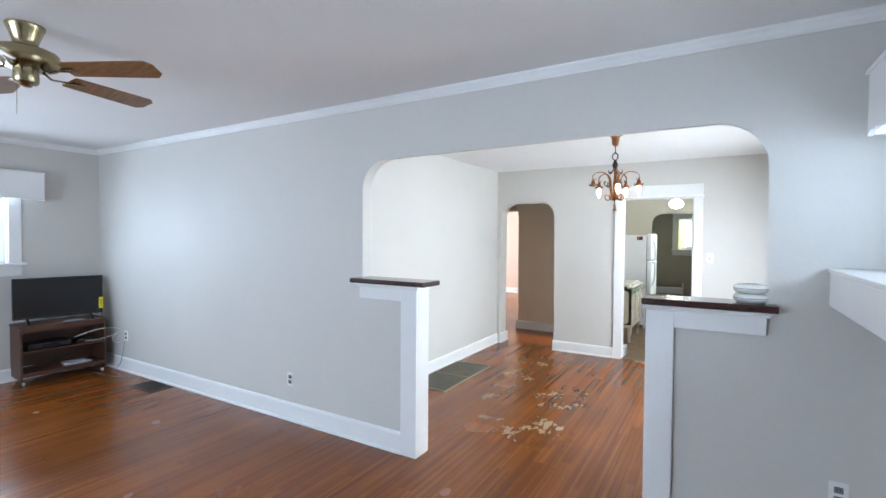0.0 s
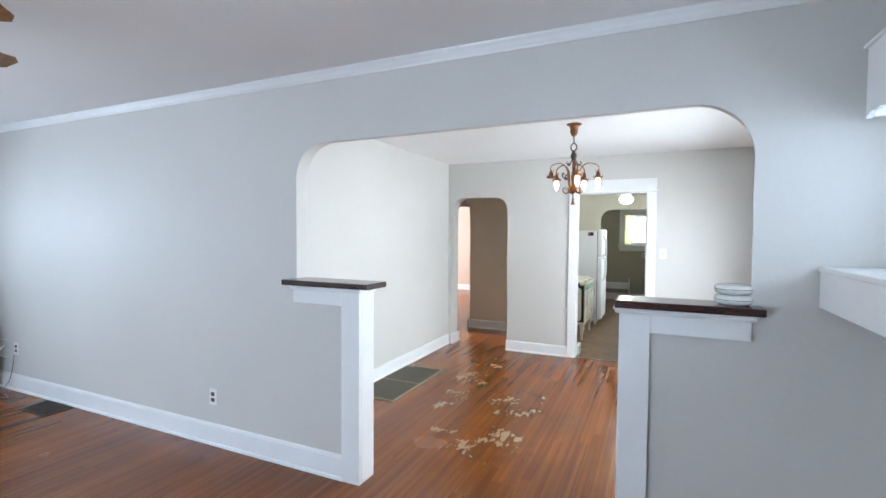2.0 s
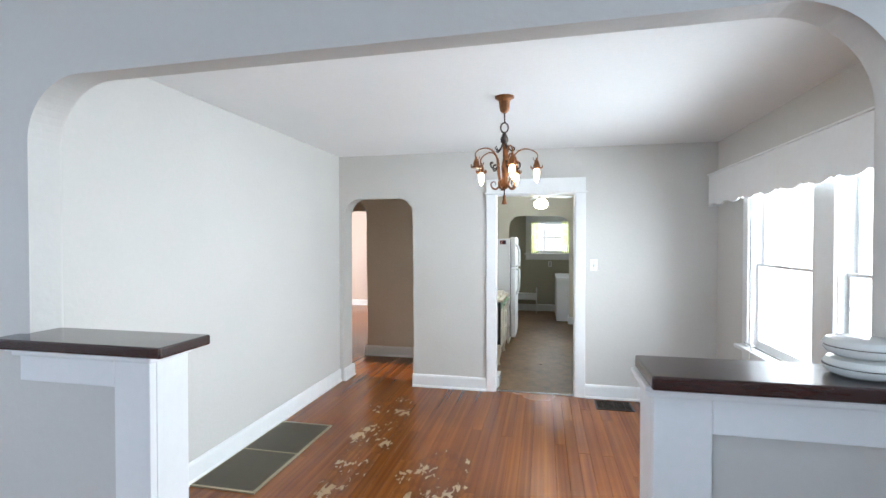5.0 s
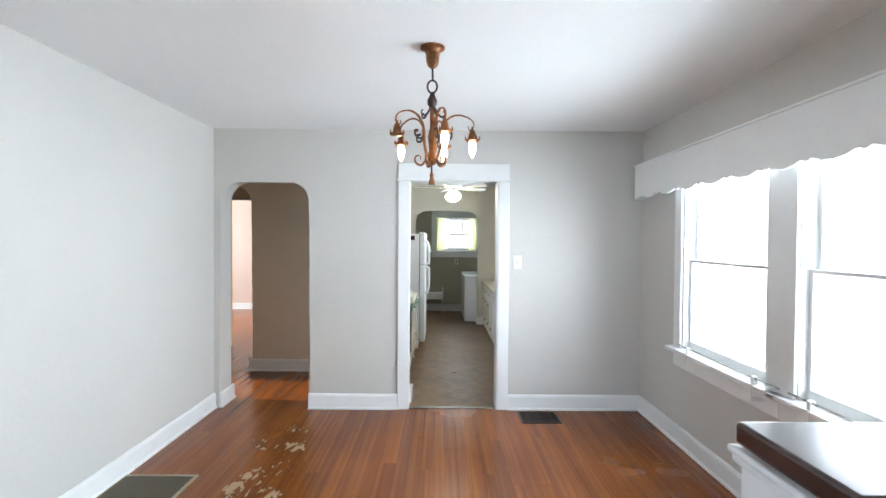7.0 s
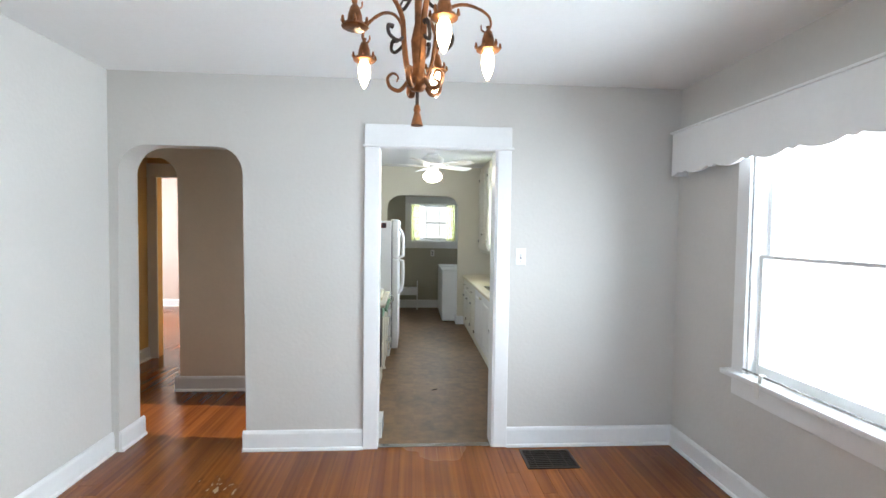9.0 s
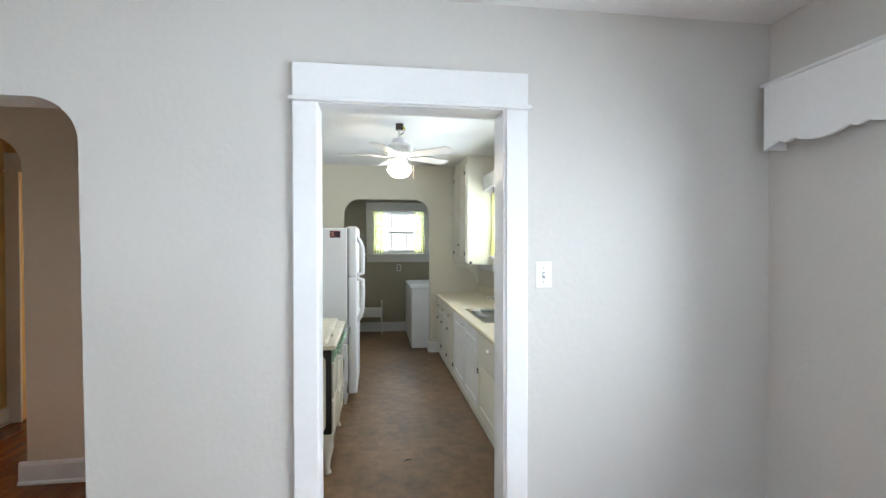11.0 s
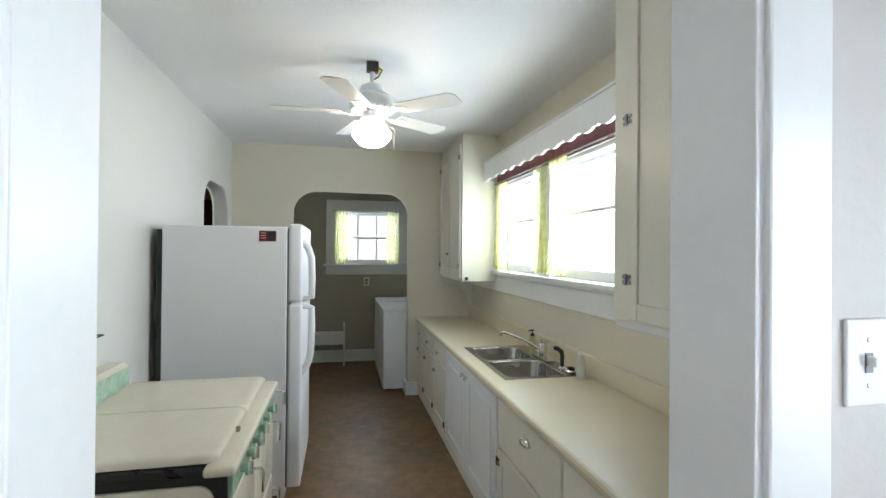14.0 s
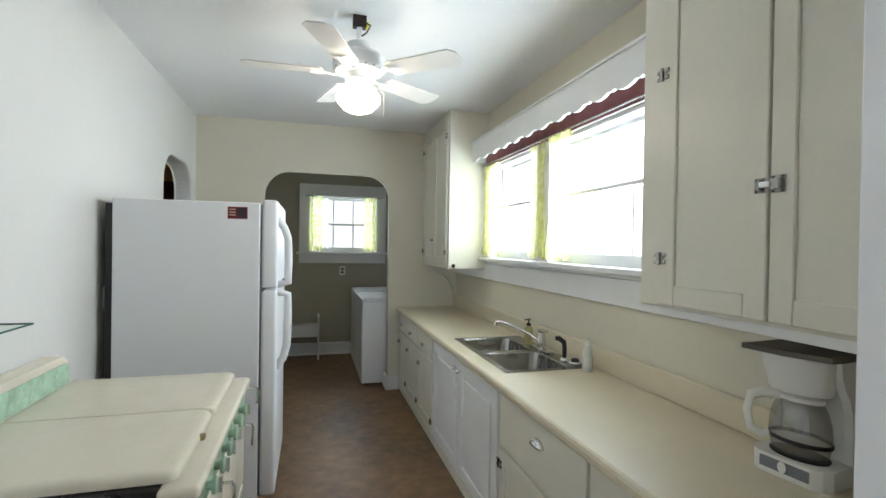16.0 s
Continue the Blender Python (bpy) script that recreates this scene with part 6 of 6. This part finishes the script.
solid("fridge_top_plate", box(KX0 + 0.0005, KX0 + 0.008, 8.60, 8.67, 1.06, 1.17, 0.003), M_WHITEP, "white wall outlet cover in the gap behind the refrigerator", "power outlet")

# vintage range
RX0, RX1, RY0, RY1, RZ = -1.56, -0.886, 7.20, 8.09, 0.85
sv = thing("kitchen_range", (-1.2, 7.6, 0), 0, "vintage cream and green marbled enamel range on legs", "stove")
part("body", box(RX0 + 0.03, RX1 - 0.02, RY0 + 0.012, RY1 - 0.012, 0.24, RZ - 0.05, 0.004), M_BLACKE, sv, local=False)


def rounded_panel(y, x0, x1, z0, z1, r, t, face):
    pts = arc(x0 + r, z0 + r, r, 180, 270, 6) + arc(x1 - r, z0 + r, r, 270, 360, 6) + arc(x1 - r, z1 - r, r, 0, 90, 6) + arc(x0 + r, z1 - r, r, 90, 180, 6)
    return slab(pts, "y", y, y + t)


part("side_panel", rounded_panel(RY0 + 0.002, RX0 + 0.05, RX1 - 0.055, 0.275, RZ - 0.085, 0.05, 0.012, 1), M_CREAM, sv, local=False)
part("side_panel", rounded_panel(RY1 - 0.014, RX0 + 0.05, RX1 - 0.055, 0.275, RZ - 0.085, 0.05, 0.012, 1), M_CREAM, sv, local=False)
part("top_frame", box(RX0 + 0.01, RX1 - 0.075, RY0 - 0.004, RY1 + 0.004, RZ - 0.055, RZ - 0.024, 0.008, 2), M_BLACKE, sv, local=False)
part("front_ledge", box(RX1 - 0.080, RX1 + 0.012, RY0 - 0.030, RY1 + 0.012, RZ - 0.052, RZ - 0.0225, 0.012, 4), M_CREAM, sv, smooth=True, local=False)
YS = 7.64


def cover_lid(y0, y1, near):
    """A pressed enamel lid with rounded corners and a rolled edge."""
    x0, x1, r = RX0 + 0.062, RX1 - 0.044, 0.035
    bm = bmesh.new()
    rings = []
    for i, z in ((0.0, RZ - 0.020), (0.0, RZ - 0.008), (0.003, RZ - 0.001), (0.010, RZ + 0.004), (0.022, RZ + 0.006)):
        rr, e = r - i * 0.6, (i if near else 0)
        ya, yb = y0 + (i if near else 0.0), y1 - (0.0 if near else i)
        pts = [(x0, ya), (x0, yb)] + [(p[0], p[1]) for p in (arc(x1 - i - rr, yb - rr, rr, 90, 0, 6))] + [(p[0], p[1]) for p in arc(x1 - i - rr, ya + rr, rr, 0, -90, 6)]
        rings.append([bm.verts.new((x, y, z)) for x, y in pts])
    n = len(rings[0])
    for a, b in zip(rings, rings[1:]):
        for k in range(n):
            bm.faces.new((a[k], a[(k + 1) % n], b[(k + 1) % n], b[k]))
    bm.faces.new(rings[-1])
    bm.faces.new(rings[0])
    bmesh.ops.triangulate(bm, faces=[f for f in bm.faces if len(f.verts) > 4])
    bmesh.ops.recalc_face_normals(bm, faces=bm.faces)
    return bm


for a, b, k in ((RY0 + 0.004, YS - 0.003, True), (YS + 0.003, RY1 + 0.010, False)):
    part("cover_lid", cover_lid(a, b, k), M_CREAM, sv, "cream enamel cover lid", smooth=True, local=False)
part("lid_catch", box(RX1 - 0.052, RX1 - 0.032, 7.44, 7.46, RZ - 0.020, RZ - 0.004, 0.002), M_BRASS, sv, local=False)
bg = part("backguard", slab([(RX0 - 0.03, RZ - 0.03), (RX0 + 0.058, RZ - 0.03), (RX0 + 0.052, RZ + 0.085), (RX0 + 0.035, RZ + 0.105), (RX0 - 0.03, RZ + 0.105)], "y", RY0 - 0.01, RY1 - 0.03), M_CREAM, sv, "cream backguard", local=False)
gz0, gz1, gr = RZ + 0.008, RZ + 0.088, 0.034
pts = arc(RY0 + 0.02 + gr, gz1 - gr, gr, 180, 90, 6) + arc(RY1 - 0.042 - gr, gz1 - gr, gr, 90, 0, 6) + [(RY1 - 0.042, gz0), (RY0 + 0.02, gz0)]
part("marbled_strip", slab(pts, "x", RX0 + 0.0585, RX0 + 0.0605), M_GREEN, bg, "green marbled strip", local=False)
# front: valve panel, drawers and doors
part("valve_panel", box(RX1 - 0.028, RX1 - 0.004, RY0 + 0.02, RY1 - 0.02, RZ - 0.135, RZ - 0.05, 0.004), M_GREEN, sv, "green marbled valve panel", local=False)
for k in range(6):
    y = RY0 + 0.12 + k * 0.115
    bm = lathe([(0, 0), (0.011, 0), (0.011, 0.014), (0.022, 0.016), (0.022, 0.026), (0.016, 0.030), (0, 0.030)], 14)
    bm.transform(Matrix.Translation((RX1 - 0.004, y, RZ - 0.092)) @ Matrix.Rotation(radians(90), 4, "Y"))
    v = part("valve_knob", bm, M_GREEN, sv, "green valve handle", smooth=True, local=False)
    part("grip", box(RX1 + 0.026, RX1 + 0.034, y - 0.005, y + 0.005, RZ - 0.112, RZ - 0.072, 0.002), M_CHROME, v, local=False)
for a, b, z0, z1 in ((RY0 + 0.02, 7.59, 0.27, 0.47), (RY0 + 0.02, 7.59, 0.48, RZ - 0.145), (7.60, RY1 - 0.02, 0.27, 0.40), (7.60, RY1 - 0.02, 0.41, RZ - 0.145)):
    dd = part("oven_door", box(RX1 - 0.026, RX1 - 0.006, a, b, z0, z1, 0.010, 3), M_CREAM, sv, "cream enamel door", smooth=True, local=False)
    y, z = (a + b) / 2, z1 - 0.05
    part("handle", tube([(RX1 - 0.008, b - 0.05, z), (RX1 + 0.026, b - 0.05, z), (RX1 + 0.030, b - 0.05, z - 0.012), (RX1 + 0.028, b - 0.05, z - 0.085)], [0.006, 0.007, 0.008, 0.006], 8), M_CHROME, dd, "chrome drop handle", smooth=True, local=False)
part("towel_hook", tube([(RX1 - 0.01, RY1 - 0.03, RZ - 0.06), (RX1 + 0.040, RY1 - 0.03, RZ - 0.06), (RX1 + 0.046, RY1 - 0.03, RZ - 0.075), (RX1 + 0.044, RY1 - 0.03, RZ - 0.125)], [0.006, 0.007, 0.008, 0.007], 8), M_CHROME, sv, smooth=True, local=False)
part("apron_rail", box(RX0 + 0.04, RX1 - 0.012, RY0 + 0.006, RY1 - 0.006, 0.215, 0.262, 0.006), M_CREAM, sv, local=False)
for x, sx in ((RX0 + 0.08, -1), (RX1 - 0.055, 1)):
    for y, sy in ((RY0 + 0.055, -1), (RY1 - 0.055, 1)):
        part("leg", tube([(x, y, 0.23), (x + 0.012 * sx, y + 0.012 * sy, 0.17), (x + 0.004 * sx, y + 0.004 * sy, 0.09), (x + 0.002 * sx, y, 0.035), (x + 0.012 * sx, y + 0.008 * sy, 0.0)], [0.040, 0.034, 0.022, 0.017, 0.022], 10), M_CREAM, sv, smooth=True, local=False)

# glass wall shelf over the range
gs = thing("glass_shelf", (KX0, 7.4, 1.127), 0, "clear glass wall shelf on chrome brackets above the range", "shelf")
part("glass", box(0.004, 0.135, -0.30, 0.335, 0.0, 0.006), M_SHELFGLASS, gs, "clear glass shelf")
part("edge", boxes((0.135, 0.1365, -0.30, 0.335, 0.0002, 0.0058), (0.004, 0.135, 0.335, 0.3365, 0.0002, 0.0058)), material("glass_edge", (0.05, 0.12, 0.10), 0.15), gs)
for y in (-0.22, 0.24):
    part("bracket", boxes((0.0005, 0.016, y - 0.016, y + 0.016, -0.014, 0.020), (0.016, 0.036, y - 0.010, y + 0.010, -0.010, -0.0005), (0.016, 0.036, y - 0.010, y + 0.010, 0.0065, 0.013), bevel=0.002), M_CHROME, gs, "chrome bracket")

# laundry porch
def washer(name, y0, y1, label):
    t = thing(name, (0.2, (y0 + y1) / 2, 0), 0, label, "washing machine", "laundry machines")
    x0, x1 = -0.150, 0.53
    part("cabinet", box(x0 + 0.006, x1, y0, y1, 0.02, 0.825, 0.008, 2), M_WHITE, t, local=False)
    part("top", box(x0, x1, y0 - 0.002, y1 + 0.002, 0.826, 0.850, 0.006, 2), M_WHITE, t, local=False)
    part("lid", box(x0 + 0.03, x1 - 0.16, y0 + 0.04, y1 - 0.04, 0.8505, 0.858, 0.003), M_WHITE, t, local=False)
    c = part("console", slab([(x1 - 0.14, 0.8505), (x1 - 0.02, 0.8505), (x1 - 0.02, 0.98), (x1 - 0.07, 0.98)], "y", y0 + 0.01, y1 - 0.01), M_WHITEP, t, local=False)
    bm = lathe([(0, 0), (0.03, 0), (0.026, 0.02), (0, 0.02)], 16)
    bm.transform(Matrix.Translation((x1 - 0.11, y0 + 0.14, 0.915)) @ Matrix.Rotation(radians(-65), 4, "Y"))
    part("dial", bm, M_BLACK, c, smooth=True, local=False)
    part("front_seam", box(x0 + 0.004, x0 + 0.007, y0 + 0.05, y1 - 0.05, 0.10, 0.76, 0.001), M_WHITEP, t, local=False)
    for x in (x0 + 0.06, x1 - 0.06):
        for y in (y0 + 0.06, y1 - 0.06):
            part("foot", lathe([(0, 0), (0.018, 0), (0.015, 0.0215), (0, 0.0215)], 10, (x, y, 0)), M_RUBBER, t, local=False)
    return t


washer("washing_machine", 10.61, 11.27, "white top-loading washing machine")
washer("clothes_dryer", 11.30, 11.93, "white clothes dryer beside the washer")
be = thing("step_shelf", (-0.8, 11.9, 0), 0, "white painted low step shelf against the porch wall", "shelf")
part("side_board", box(-0.547, -0.527, 11.76, 12.025, 0.0, 0.52, 0.003), M_TRIM, be, local=False)
part("side_board", box(-1.22, -1.20, 11.76, 12.025, 0.0, 0.52, 0.003), M_TRIM, be, local=False)
part("seat_board", box(-1.20, -0.547, 11.79, 12.025, 0.385, 0.405, 0.003), M_TRIM, be, local=False)
part("front_board", box(-1.20, -0.547, 11.77, 11.788, 0.275, 0.405, 0.003), M_TRIM, be, local=False)
vent = thing("wall_register", (-0.905, KY0 + 0.11, 0), 0, "white metal register at the foot of the kitchen doorway", "floor vent")
part("frame", box(-0.02, 0.06, -0.10, 0.10, 0.0005, 0.12, 0.003), M_TRIM, vent)
for k in range(5):
    part("slat", box(0.0602, 0.064, -0.085, 0.085, 0.018 + 0.019 * k, 0.028 + 0.019 * k, 0.001), M_GREYP, vent)
cr = thing("floor_crumb", (-0.42, 7.35, 0.0), 30, "small dark scrap lying on the vinyl floor", "scrap")
part("scrap", tube([(-0.03, 0, 0.003), (0.0, 0.008, 0.004), (0.03, 0.0, 0.003)], [0.002, 0.004, 0.002], 6), M_BLACK, cr)



planks()
